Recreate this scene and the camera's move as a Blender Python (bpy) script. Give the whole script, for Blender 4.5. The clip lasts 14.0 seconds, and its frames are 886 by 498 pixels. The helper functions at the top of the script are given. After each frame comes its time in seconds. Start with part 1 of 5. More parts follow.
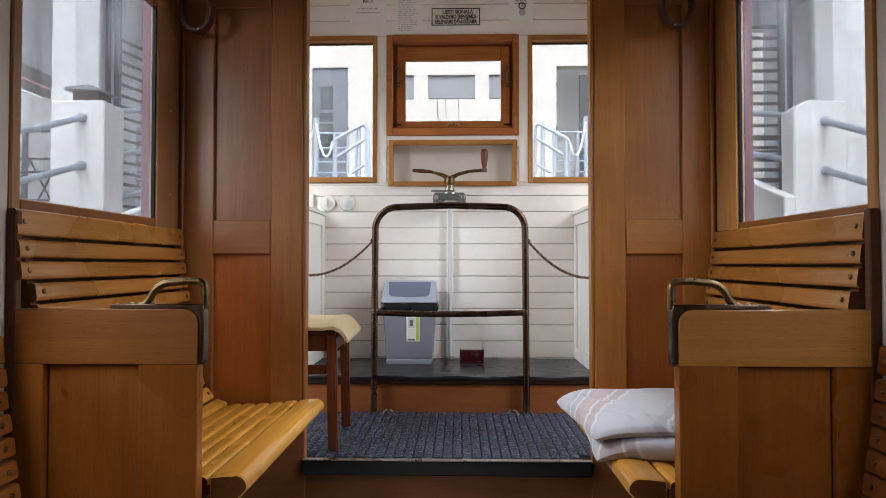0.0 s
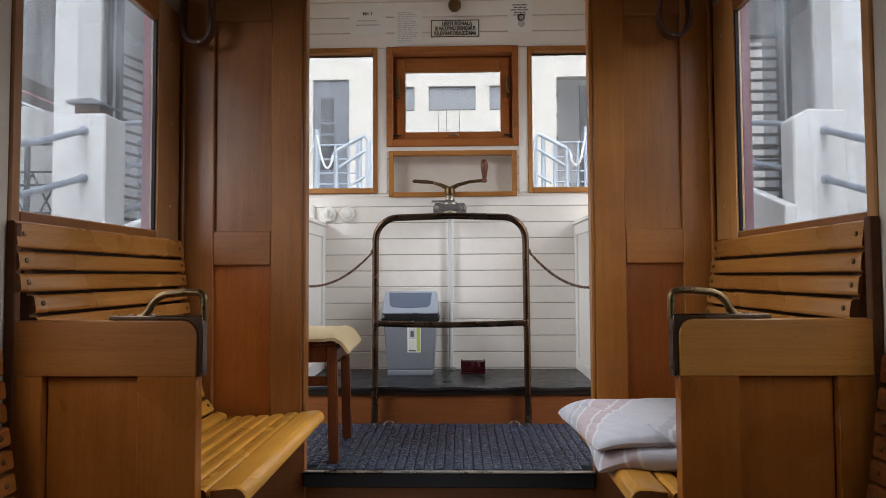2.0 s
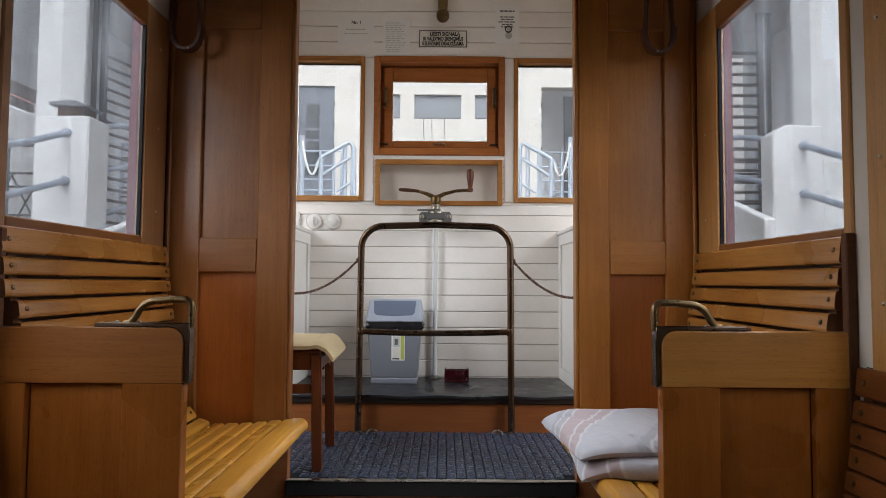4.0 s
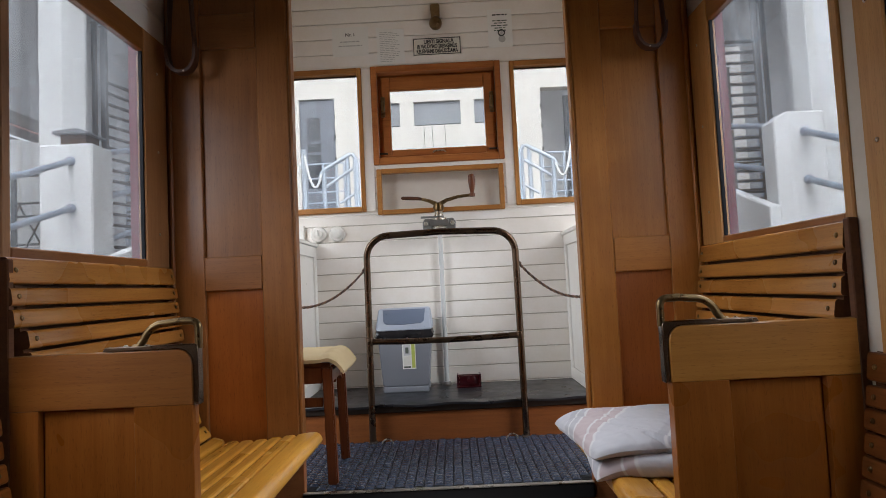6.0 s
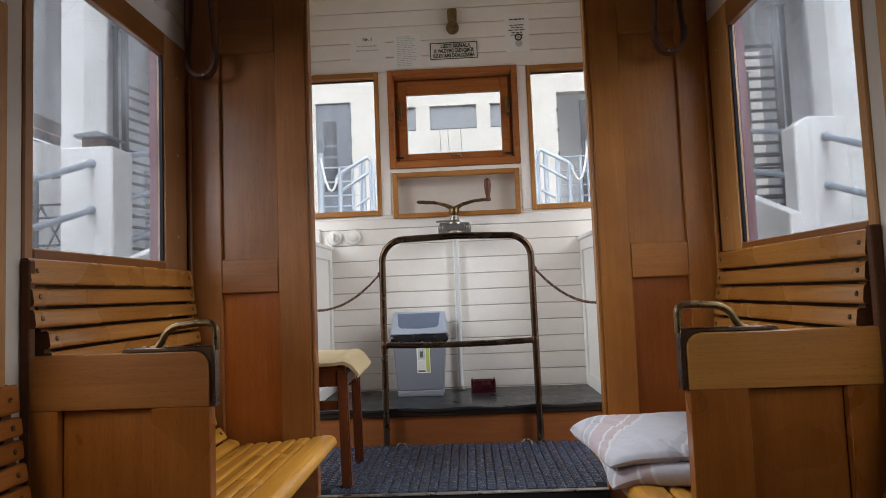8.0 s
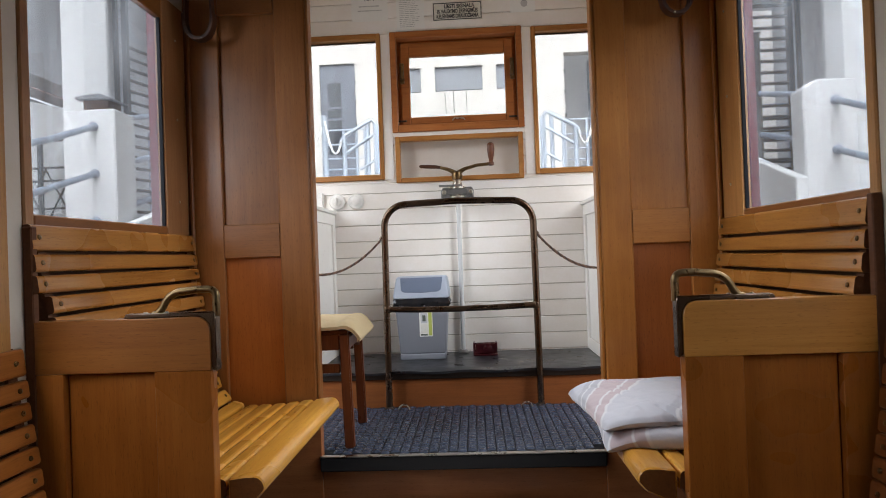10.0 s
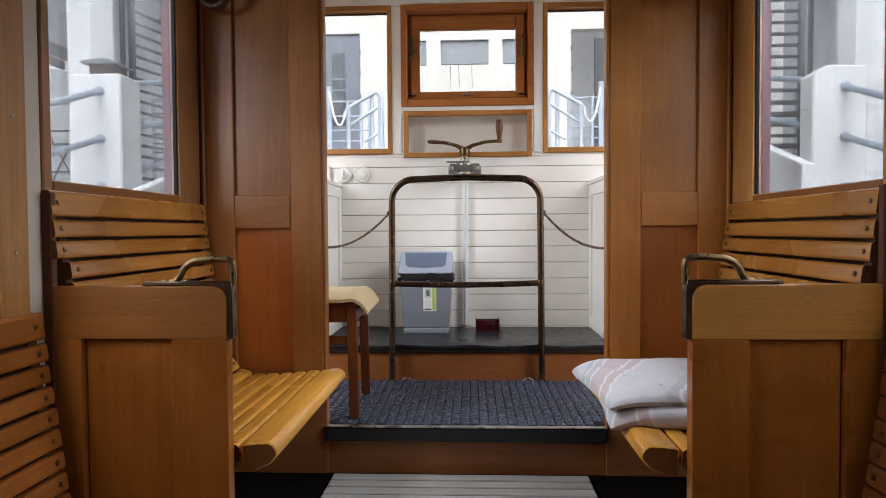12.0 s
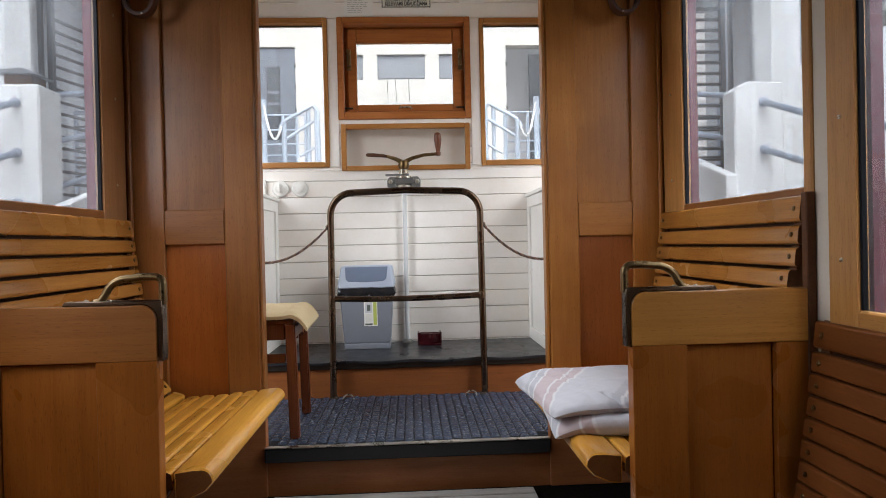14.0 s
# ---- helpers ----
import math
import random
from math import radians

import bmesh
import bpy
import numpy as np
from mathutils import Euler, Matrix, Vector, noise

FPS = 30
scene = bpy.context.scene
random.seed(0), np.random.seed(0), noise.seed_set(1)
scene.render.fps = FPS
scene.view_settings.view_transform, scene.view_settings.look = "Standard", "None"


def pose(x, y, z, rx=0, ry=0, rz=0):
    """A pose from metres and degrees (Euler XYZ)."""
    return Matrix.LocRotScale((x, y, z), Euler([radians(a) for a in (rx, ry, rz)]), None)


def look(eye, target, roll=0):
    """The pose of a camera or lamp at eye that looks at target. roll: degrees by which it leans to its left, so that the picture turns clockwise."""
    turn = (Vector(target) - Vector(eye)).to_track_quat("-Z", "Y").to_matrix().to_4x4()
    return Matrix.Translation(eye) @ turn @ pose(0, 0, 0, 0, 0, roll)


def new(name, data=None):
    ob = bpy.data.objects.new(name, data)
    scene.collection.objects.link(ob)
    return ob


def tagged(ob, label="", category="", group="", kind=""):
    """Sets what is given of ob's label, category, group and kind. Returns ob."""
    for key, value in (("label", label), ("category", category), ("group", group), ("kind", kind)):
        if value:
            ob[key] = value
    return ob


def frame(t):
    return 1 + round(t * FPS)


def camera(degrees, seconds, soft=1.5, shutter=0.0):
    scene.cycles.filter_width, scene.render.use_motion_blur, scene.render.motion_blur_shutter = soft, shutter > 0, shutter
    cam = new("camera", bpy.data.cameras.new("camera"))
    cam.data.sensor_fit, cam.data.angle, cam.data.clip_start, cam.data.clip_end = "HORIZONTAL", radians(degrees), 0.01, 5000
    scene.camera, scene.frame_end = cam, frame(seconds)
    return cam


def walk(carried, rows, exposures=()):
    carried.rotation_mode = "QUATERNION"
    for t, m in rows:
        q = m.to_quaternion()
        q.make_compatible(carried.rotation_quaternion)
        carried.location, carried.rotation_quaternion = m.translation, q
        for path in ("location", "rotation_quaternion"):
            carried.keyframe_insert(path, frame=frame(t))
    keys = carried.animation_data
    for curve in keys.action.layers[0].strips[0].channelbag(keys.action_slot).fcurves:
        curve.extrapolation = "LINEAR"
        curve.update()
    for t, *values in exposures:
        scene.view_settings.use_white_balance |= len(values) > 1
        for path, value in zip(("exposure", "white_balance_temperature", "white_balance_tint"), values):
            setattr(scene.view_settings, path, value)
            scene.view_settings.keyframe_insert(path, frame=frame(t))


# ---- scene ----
cam = camera(69.6, 14.0, 0.4, 0.5)
PATH = [
    (0, (0.056, -0.325, 0.75), (0.006, 1.673, 0.798), -0.0),
    (0.5, (0.044, -0.322, 0.745), (0.009, 1.677, 0.795), -0.1),
    (1, (0.041, -0.32, 0.743), (-0.002, 1.678, 0.797), -0.4),
    (1.5, (0.046, -0.319, 0.743), (-0.017, 1.679, 0.805), -0.5),
    (2, (0.062, -0.323, 0.748), (0.007, 1.675, 0.83), -0.3),
    (2.5, (0.05, -0.33, 0.751), (0.024, 1.667, 0.858), 0.2),
    (3, (0.041, -0.34, 0.751), (0.028, 1.657, 0.869), -0.2),
    (3.5, (0.041, -0.336, 0.754), (0.034, 1.661, 0.851), -0.3),
    (4, (0.05, -0.34, 0.755), (0.048, 1.657, 0.86), 0.4),
    (4.2, (0.046, -0.346, 0.757), (0.062, 1.652, 0.858), 0.0),
    (6.3, (0.068, -0.344, 0.759), (0.037, 1.652, 0.883), -2.9),
    (6.5, (0.06, -0.338, 0.757), (0.035, 1.658, 0.874), -2.7),
    (7, (0.051, -0.342, 0.758), (0.022, 1.654, 0.884), -3.0),
    (7.5, (0.057, -0.345, 0.76), (0.0, 1.649, 0.895), -2.7),
    (7.7, (0.062, -0.344, 0.76), (-0.002, 1.65, 0.902), -2.5),
    (9.8, (0.067, -0.343, 0.773), (-0.037, 1.654, 0.801), -1.7),
    (10, (0.084, -0.346, 0.771), (-0.012, 1.652, 0.792), -2.1),
    (10.5, (0.031, -0.356, 0.778), (0.034, 1.644, 0.755), -1.1),
    (11, (0.029, -0.353, 0.776), (-0.035, 1.645, 0.737), -1.8),
    (11.5, (0.033, -0.353, 0.776), (-0.065, 1.644, 0.73), -1.4),
    (12, (0.043, -0.368, 0.778), (-0.049, 1.629, 0.72), -0.4),
    (12.5, (0.049, -0.353, 0.787), (0.089, 1.646, 0.751), -1.8),
    (13, (0.038, -0.361, 0.783), (0.118, 1.637, 0.815), -1.0),
    (13.5, (0.032, -0.364, 0.779), (0.123, 1.634, 0.797), -0.8),
    (14, (0.037, -0.347, 0.773), (0.135, 1.651, 0.756), -1.3),
]
EXPOSURES = [(0.0, 2.65), (0.5, 2.52), (1.0, 2.47), (4.2, 2.42), (7.7, 2.44), (9.8, 2.68), (14.0, 2.70)]
walk(cam, [(t, look(eye, target, roll)) for t, eye, target, roll in PATH], EXPOSURES)

# ---- world and light ----
world = bpy.data.worlds.new("sky")
scene.world = world
world.use_nodes = True
wn = world.node_tree.nodes
wl = world.node_tree.links
sky = wn.new("ShaderNodeTexSky")
sky.sky_type = "NISHITA"
sky.sun_disc = False
sky.sun_elevation = radians(50)
sky.sun_rotation = radians(178)
sky.dust_density = 4.0
pale = wn.new("ShaderNodeHueSaturation")
pale.inputs["Saturation"].default_value = 0.12
wl.new(sky.outputs[0], pale.inputs["Color"])
wl.new(pale.outputs[0], wn["Background"].inputs["Color"])
wn["Background"].inputs["Strength"].default_value = 0.15
sun = new("sun", bpy.data.lights.new("sun", "SUN"))
sun.data.energy = 0.2
sun.data.angle = radians(25)
sun.data.color = (1.0, 0.97, 0.92)
sun.matrix_world = look((0, 0, 0), (0.2, 0.6, -0.77))
# lamps added outside platform door, front side window, bench window, lower bench window
SKY_FILL = (
    ((1.19, 2.63, 1.05), (0.0, 2.68, 0.85), 0.60, 1.7, 1.9, 1.9),
    ((1.75, 3.28, 1.85), (0.0, 3.36, 1.10), 0.60, 0.9, 3.0, 3.0),
    ((2.30, 1.60, 2.35), (0.9, 1.70, 1.20), 1.10, 1.0, 13.0, 12.6),
)
# fill lamps added to brighten the right cross wall and left lower bench
FILL_LEFT = ((2.10, 0.10, 1.50), (-0.8, 2.05, 0.75), 0.90, 0.50, 2.7, 2.7)
FILL_RIGHT = ((2.10, 0.60, 1.70), (-1.0, 0.95, 0.45), 1.00, 0.8, 2.0, 2.0)
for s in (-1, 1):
    for eye, aim, wide, high, left, right in (*SKY_FILL, FILL_LEFT if s < 0 else FILL_RIGHT):
        day = new("sky_fill", bpy.data.lights.new("sky_fill", "AREA"))
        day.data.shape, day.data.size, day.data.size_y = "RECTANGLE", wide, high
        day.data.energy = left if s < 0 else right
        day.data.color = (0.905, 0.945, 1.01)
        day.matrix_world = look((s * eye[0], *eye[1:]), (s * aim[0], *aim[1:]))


# ---- materials ----
def material(name):
    m = bpy.data.materials.new(name)
    m.use_nodes = True
    return m, m.node_tree.nodes, m.node_tree.links, m.node_tree.nodes["Principled BSDF"]


def ramp(nodes, links, src, stops):
    r = nodes.new("ShaderNodeValToRGB")
    el = r.color_ramp.elements
    while len(el) < len(stops):
        el.new(0.5)
    for e, (p, c) in zip(el, stops):
        e.position, e.color = p, (*c, 1)
    links.new(src, r.inputs[0])
    return r.outputs[0]


def coords(nodes, links, scale=(1, 1, 1), shift=True):
    """Object coordinates, scaled, and set off by a chance amount from piece to piece."""
    tc = nodes.new("ShaderNodeTexCoord")
    mp = nodes.new("ShaderNodeMapping")
    mp.inputs["Scale"].default_value = scale
    links.new(tc.outputs["Object"], mp.inputs["Vector"])
    if shift:
        info = nodes.new("ShaderNodeObjectInfo")
        mul = nodes.new("ShaderNodeMath")
        mul.operation = "MULTIPLY"
        mul.inputs[1].default_value = 37.0
        links.new(info.outputs["Random"], mul.inputs[0])
        links.new(mul.outputs[0], mp.inputs["Location"])
    return mp.outputs[0]


def noise_tex(nodes, links, vec, scale, detail=4, rough=0.6, distort=0.0):
    n = nodes.new("ShaderNodeTexNoise")
    n.inputs["Scale"].default_value = scale
    n.inputs["Detail"].default_value = detail
    n.inputs["Roughness"].default_value = rough
    n.inputs["Distortion"].default_value = distort
    links.new(vec, n.inputs["Vector"])
    return n.outputs["Fac"]


def mix_col(nodes, links, fac, a, b, mode="MIX"):
    m = nodes.new("ShaderNodeMix")
    m.data_type, m.blend_type = "RGBA", mode
    for sock, v in ((m.inputs[0], fac), (m.inputs[6], a), (m.inputs[7], b)):
        if isinstance(v, (int, float)):
            sock.default_value = v
        elif isinstance(v, tuple):
            sock.default_value = (*v, 1)
        else:
            links.new(v, sock)
    return m.outputs[2]


def bump(nodes, links, bsdf, height, strength, distance):
    b = nodes.new("ShaderNodeBump")
    b.inputs["Strength"].default_value = strength
    b.inputs["Distance"].default_value = distance
    links.new(height, b.inputs["Height"])
    links.new(b.outputs[0], bsdf.inputs["Normal"])


def wood(name, along, dark, mid, light, rough=0.38, coat=0.25):
    """Varnished timber with its grain along one axis."""
    m, n, l, p = material(name)
    s = [26.0, 26.0, 26.0]
    s["xyz".index(along)] = 1.6
    v = coords(n, l, s)
    grain = noise_tex(n, l, v, 1.6, 6, 0.65, 0.6)
    s2 = [190.0, 190.0, 190.0]
    s2["xyz".index(along)] = 4.0
    fine = noise_tex(n, l, coords(n, l, s2), 1.0, 3, 0.7)
    broad = noise_tex(n, l, coords(n, l, (1, 1, 1)), 2.2, 3)
    dark, mid, light = (tuple(v * k for v, k in zip(q, (1.0, 0.99, 0.97))) for q in (dark, mid, light))
    c = ramp(n, l, grain, [(0.22, dark), (0.52, mid), (0.84, light)])
    c = mix_col(n, l, 0.24, c, ramp(n, l, fine, [(0.3, dark), (0.7, light)]))
    pore = noise_tex(n, l, coords(n, l, [60.0 if a != along else 9.0 for a in "xyz"]), 5.0, 2, 0.5)
    c = mix_col(n, l, 0.38, c, ramp(n, l, pore, [(0.30, (0.45, 0.40, 0.36)), (0.40, (1.0, 1.0, 1.0))]), "MULTIPLY")
    c = mix_col(n, l, 0.62, c, ramp(n, l, broad, [(0.3, (0.56, 0.48, 0.40)), (0.7, (1.04, 1.04, 1.04))]), "MULTIPLY")
    info = n.new("ShaderNodeObjectInfo")
    c = mix_col(n, l, 0.5, c, ramp(n, l, info.outputs["Random"], [(0.0, (0.74, 0.70, 0.66)), (1.0, (1.0, 1.0, 1.0))]), "MULTIPLY")
    l.new(c, p.inputs["Base Color"])
    l.new(ramp(n, l, broad, [(0.3, (rough - 0.08,) * 3), (0.7, (rough + 0.12,) * 3)]), p.inputs["Roughness"])
    p.inputs["Specular IOR Level"].default_value = 0.3
    p.inputs["Coat Weight"].default_value = coat
    p.inputs["Coat Roughness"].default_value = 0.18
    bump(n, l, p, fine, 0.12, 0.002)
    return m


def paint(name, colour, rough=0.45, stain=(0.8, 0.78, 0.72), relief=0.15, metal=0.0, vary=0.5, grain=60.0):
    """Painted or plain surface with stains at two scales."""
    m, n, l, p = material(name)
    v = coords(n, l)
    broad, fine = noise_tex(n, l, v, 3.0, 5), noise_tex(n, l, v, grain, 4)
    c = mix_col(n, l, vary, colour, ramp(n, l, broad, [(0.3, stain), (0.65, (1, 1, 1))]), "MULTIPLY")
    c = mix_col(n, l, 0.25 * vary, c, ramp(n, l, fine, [(0.35, stain), (0.6, (1, 1, 1))]), "MULTIPLY")
    l.new(c, p.inputs["Base Color"])
    l.new(ramp(n, l, fine, [(0.3, (max(rough - 0.08, 0.03),) * 3), (0.7, (rough + 0.08,) * 3)]), p.inputs["Roughness"])
    p.inputs["Metallic"].default_value = metal
    bump(n, l, p, fine, relief, 0.002)
    return m


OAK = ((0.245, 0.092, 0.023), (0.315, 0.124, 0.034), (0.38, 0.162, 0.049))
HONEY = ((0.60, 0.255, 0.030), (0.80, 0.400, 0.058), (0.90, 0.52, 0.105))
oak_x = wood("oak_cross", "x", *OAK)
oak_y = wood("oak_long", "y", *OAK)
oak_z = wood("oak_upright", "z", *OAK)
# back darkened and seat honey raised: the seat's extra light, put into colour
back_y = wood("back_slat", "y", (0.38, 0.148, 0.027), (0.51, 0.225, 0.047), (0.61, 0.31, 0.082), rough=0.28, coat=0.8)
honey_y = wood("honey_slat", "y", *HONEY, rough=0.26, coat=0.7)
honey_y.node_tree.nodes["Principled BSDF"].inputs["Coat Roughness"].default_value = 0.12
end_grain = wood("end_grain", "y", (0.085, 0.030, 0.010), (0.13, 0.048, 0.016), (0.18, 0.070, 0.024), rough=0.55, coat=0.0)
rail_end = wood("rail_end_grain", "y", (0.13, 0.050, 0.016), (0.20, 0.080, 0.025), (0.26, 0.11, 0.036), rough=0.45, coat=0.1)
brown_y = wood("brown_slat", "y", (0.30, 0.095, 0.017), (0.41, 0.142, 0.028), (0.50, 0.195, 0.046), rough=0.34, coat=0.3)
# right lower bench: a darker copy of the slat wood, carrying its shade
shaded_slat_y = wood("shaded_slat", "y", (0.15, 0.046, 0.011), (0.21, 0.068, 0.017), (0.27, 0.098, 0.027), rough=0.36, coat=0.25)
# divider top rails: window light and shade put into two wood tones
lit_rail_x = wood("lit_rail_wood", "x", (0.45, 0.190, 0.034), (0.60, 0.275, 0.056), (0.70, 0.355, 0.090))
shaded_rail_x = wood("shaded_rail_oak", "x", (0.28, 0.098, 0.019), (0.37, 0.140, 0.030), (0.45, 0.190, 0.048))
divider_z = wood("divider_oak", "z", (0.31, 0.099, 0.016), (0.40, 0.136, 0.024), (0.48, 0.182, 0.037), rough=0.32, coat=0.4)
red_x = wood("red_riser", "x", (0.20, 0.062, 0.018), (0.28, 0.092, 0.026), (0.35, 0.125, 0.036))
kick_x = wood("kick_board", "x", (0.30, 0.106, 0.040), (0.40, 0.150, 0.058), (0.48, 0.195, 0.078))
frame_x = wood("pale_frame_oak", "x", (0.33, 0.135, 0.030), (0.46, 0.205, 0.052), (0.54, 0.27, 0.085))
# one red panel wood in two tones: lit on the left, shaded on the right
lit_red_z = wood("lit_red_panel", "z", (0.37, 0.108, 0.021), (0.46, 0.142, 0.030), (0.53, 0.182, 0.042))
shaded_red_z = wood("shaded_red_panel", "z", (0.27, 0.080, 0.016), (0.335, 0.102, 0.022), (0.39, 0.130, 0.031))
# right cross wall: golden oak, lightened to hold the light from the left windows
LIT_GOLD_OAK = ((0.385, 0.146, 0.029), (0.48, 0.196, 0.042), (0.56, 0.250, 0.064))
lit_gold_z = wood("lit_gold_upright", "z", *LIT_GOLD_OAK)
lit_gold_x = wood("lit_gold_cross", "x", *LIT_GOLD_OAK)
tan_z = wood("tan_oak_upright", "z", (0.31, 0.150, 0.062), (0.41, 0.205, 0.090), (0.48, 0.26, 0.12))
# pale oak, lightened further so the colour holds the light on the posts
LIT_PALE_OAK = ((0.45, 0.205, 0.056), (0.61, 0.31, 0.10), (0.71, 0.40, 0.15))
lit_post_z = wood("lit_pale_post", "z", *LIT_PALE_OAK)
lit_sill_y = wood("lit_pale_sill", "y", *LIT_PALE_OAK)
frame_z = wood("pale_frame_oak_upright", "z", (0.33, 0.135, 0.030), (0.46, 0.205, 0.052), (0.54, 0.27, 0.085))
sash = wood("sash_wood", "x", (0.28, 0.090, 0.023), (0.41, 0.140, 0.036), (0.50, 0.195, 0.055))
stool_wood = wood("stool_wood", "z", (0.10, 0.025, 0.010), (0.17, 0.045, 0.016), (0.24, 0.075, 0.025), rough=0.3)
knob_wood = wood("knob_wood", "z", (0.085, 0.026, 0.012), (0.13, 0.042, 0.018), (0.18, 0.065, 0.028), rough=0.28)
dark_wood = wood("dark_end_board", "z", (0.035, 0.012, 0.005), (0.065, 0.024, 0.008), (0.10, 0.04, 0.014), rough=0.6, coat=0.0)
white_board = paint("white_board", (0.86, 0.828, 0.782), 0.38, (0.86, 0.82, 0.74), 0.1)
white_flat = paint("white_cabinet", (0.86, 0.845, 0.805), 0.35, (0.88, 0.86, 0.82), 0.06)
joint_dirt = paint("joint_dirt", (0.50, 0.45, 0.39), 0.8)
# cream of the strips between windows, taken darker for the shadow on them
shaded_cream = paint("shaded_cream", (0.66, 0.60, 0.52), 0.45, (0.85, 0.8, 0.72))
# niche back: off-white darkened to stand for the shadow inside
niche_shade = paint("niche_shade", (0.64, 0.585, 0.52), 0.4, (0.85, 0.8, 0.75))
ceiling_wood = wood("ceiling_wood", "y", (0.13, 0.055, 0.018), (0.19, 0.085, 0.028), (0.25, 0.12, 0.042))
ceiling_white = paint("ceiling_white", (0.82, 0.74, 0.58), 0.5)
pipe_paint = paint("grey_white_paint", (0.60, 0.61, 0.61), 0.35)
brass = paint("worn_brass", (0.30, 0.21, 0.105), 0.32, (0.35, 0.28, 0.22), 0.1, 1.0, 0.9)
bronze = paint("browned_tube", (0.17, 0.115, 0.078), 0.27, (0.55, 0.50, 0.48), 0.0, 1.0, 0.45, 7.0)
iron = paint("grey_iron", (0.33, 0.33, 0.32), 0.38, (0.5, 0.47, 0.42), 0.15, 0.9, 0.8)
black_iron = paint("dark_iron", (0.07, 0.055, 0.045), 0.4, (0.5, 0.45, 0.4), 0.15, 0.8, 0.8)
strip_metal = paint("strip_metal", (0.60, 0.58, 0.54), 0.3, relief=0.0, metal=1.0, vary=0.4, grain=15.0)
screw_metal = paint("screw_metal", (0.62, 0.58, 0.5), 0.3, metal=1.0)
nosing_rubber = paint("nosing_rubber", (0.019, 0.019, 0.021), 0.5, (0.6, 0.6, 0.6), 0.2)
# mat ribs tinted blue for window sheen; base near-black for shade between them
rubber = paint("blue_sheen_rubber", (0.052, 0.066, 0.100), 0.24, (0.5, 0.5, 0.55), 0.4)
rubber_base = paint("black_rubber_base", (0.012, 0.013, 0.016), 0.6, (0.55, 0.55, 0.6), 0.3)
rubber_base.node_tree.nodes["Principled BSDF"].inputs["Specular IOR Level"].default_value = 0.08
lino = paint("black_lino", (0.014, 0.014, 0.017), 0.32, (0.6, 0.6, 0.6), 0.0, grain=9.0)
floor_grey = wood("grey_floor_batten", "x", (0.33, 0.33, 0.32), (0.47, 0.48, 0.48), (0.58, 0.59, 0.60), rough=0.6, coat=0.0)
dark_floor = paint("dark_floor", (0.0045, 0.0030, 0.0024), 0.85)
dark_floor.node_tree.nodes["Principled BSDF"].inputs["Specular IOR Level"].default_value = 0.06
red_body = paint("maroon_body_paint", (0.17, 0.014, 0.036), 0.3)
leather = paint("dark_leather", (0.060, 0.022, 0.012), 0.38, relief=0.3)
bin_grey = paint("grey_plastic", (0.20, 0.21, 0.24), 0.4, (0.85, 0.85, 0.85), 0.05)
bin_lid = paint("light_grey_plastic", (0.34, 0.38, 0.45), 0.34, (0.85, 0.85, 0.85), 0.05)
bin_flap = paint("slate_plastic", (0.12, 0.15, 0.21), 0.35, (0.85, 0.85, 0.85), 0.05)
bag_black = paint("black_bag", (0.016, 0.016, 0.018), 0.13)
paper = paint("paper", (0.84, 0.84, 0.80), 0.6, (0.93, 0.92, 0.9), 0.05)
ink = paint("ink", (0.03, 0.03, 0.03), 0.6)
ink_pale = paint("pale_ink", (0.52, 0.52, 0.51), 0.6)
sticker_green = paint("sticker_green", (0.50, 0.56, 0.13), 0.45)
sticker_dark = paint("sticker_dark", (0.10, 0.12, 0.10), 0.45)
sign_white = paint("enamel_white", (0.80, 0.79, 0.70), 0.25)
red_plastic = paint("dark_red_plastic", (0.030, 0.003, 0.005), 0.15)
porcelain = paint("white_plastic", (0.82, 0.81, 0.77), 0.3)
cream = paint("cream_fleece", (0.70, 0.56, 0.33), 0.9, (0.8, 0.74, 0.62), 1.0)
rope_mat = paint("brown_rope", (0.20, 0.115, 0.070), 0.75, (0.6, 0.5, 0.45), 0.6)
rope_dark = paint("dark_rope", (0.060, 0.034, 0.025), 0.75, (0.6, 0.5, 0.45), 0.6)
concrete = paint("white_render", (0.75, 0.76, 0.76), 0.85, (0.82, 0.82, 0.80), 0.12)
grey_wall = paint("grey_concrete", (0.60, 0.61, 0.63), 0.85, (0.86, 0.86, 0.87), 0.10)
blue_rail = paint("blue_grey_paint", (0.38, 0.44, 0.53), 0.4)
pale_rail = paint("pale_blue_rail_paint", (0.37, 0.425, 0.50), 0.35)
door_glass = paint("door_glass", (0.045, 0.05, 0.06), 0.05, relief=0.0, vary=0.3)
grey_pipe = paint("grey_pipe_paint", (0.30, 0.36, 0.45), 0.45)
fence_dark = paint("dark_fence_paint", (0.022, 0.025, 0.030), 0.45)
door_grey = paint("grey_door_paint", (0.115, 0.13, 0.16), 0.4)
win_grey = paint("grey_blind", (0.19, 0.205, 0.23), 0.5)
bark = paint("bark", (0.07, 0.06, 0.05), 0.9, relief=0.8)
ground_mat = paint("leaf_litter", (0.16, 0.12, 0.085), 0.95, (0.45, 0.42, 0.38), 1.0, vary=0.9)


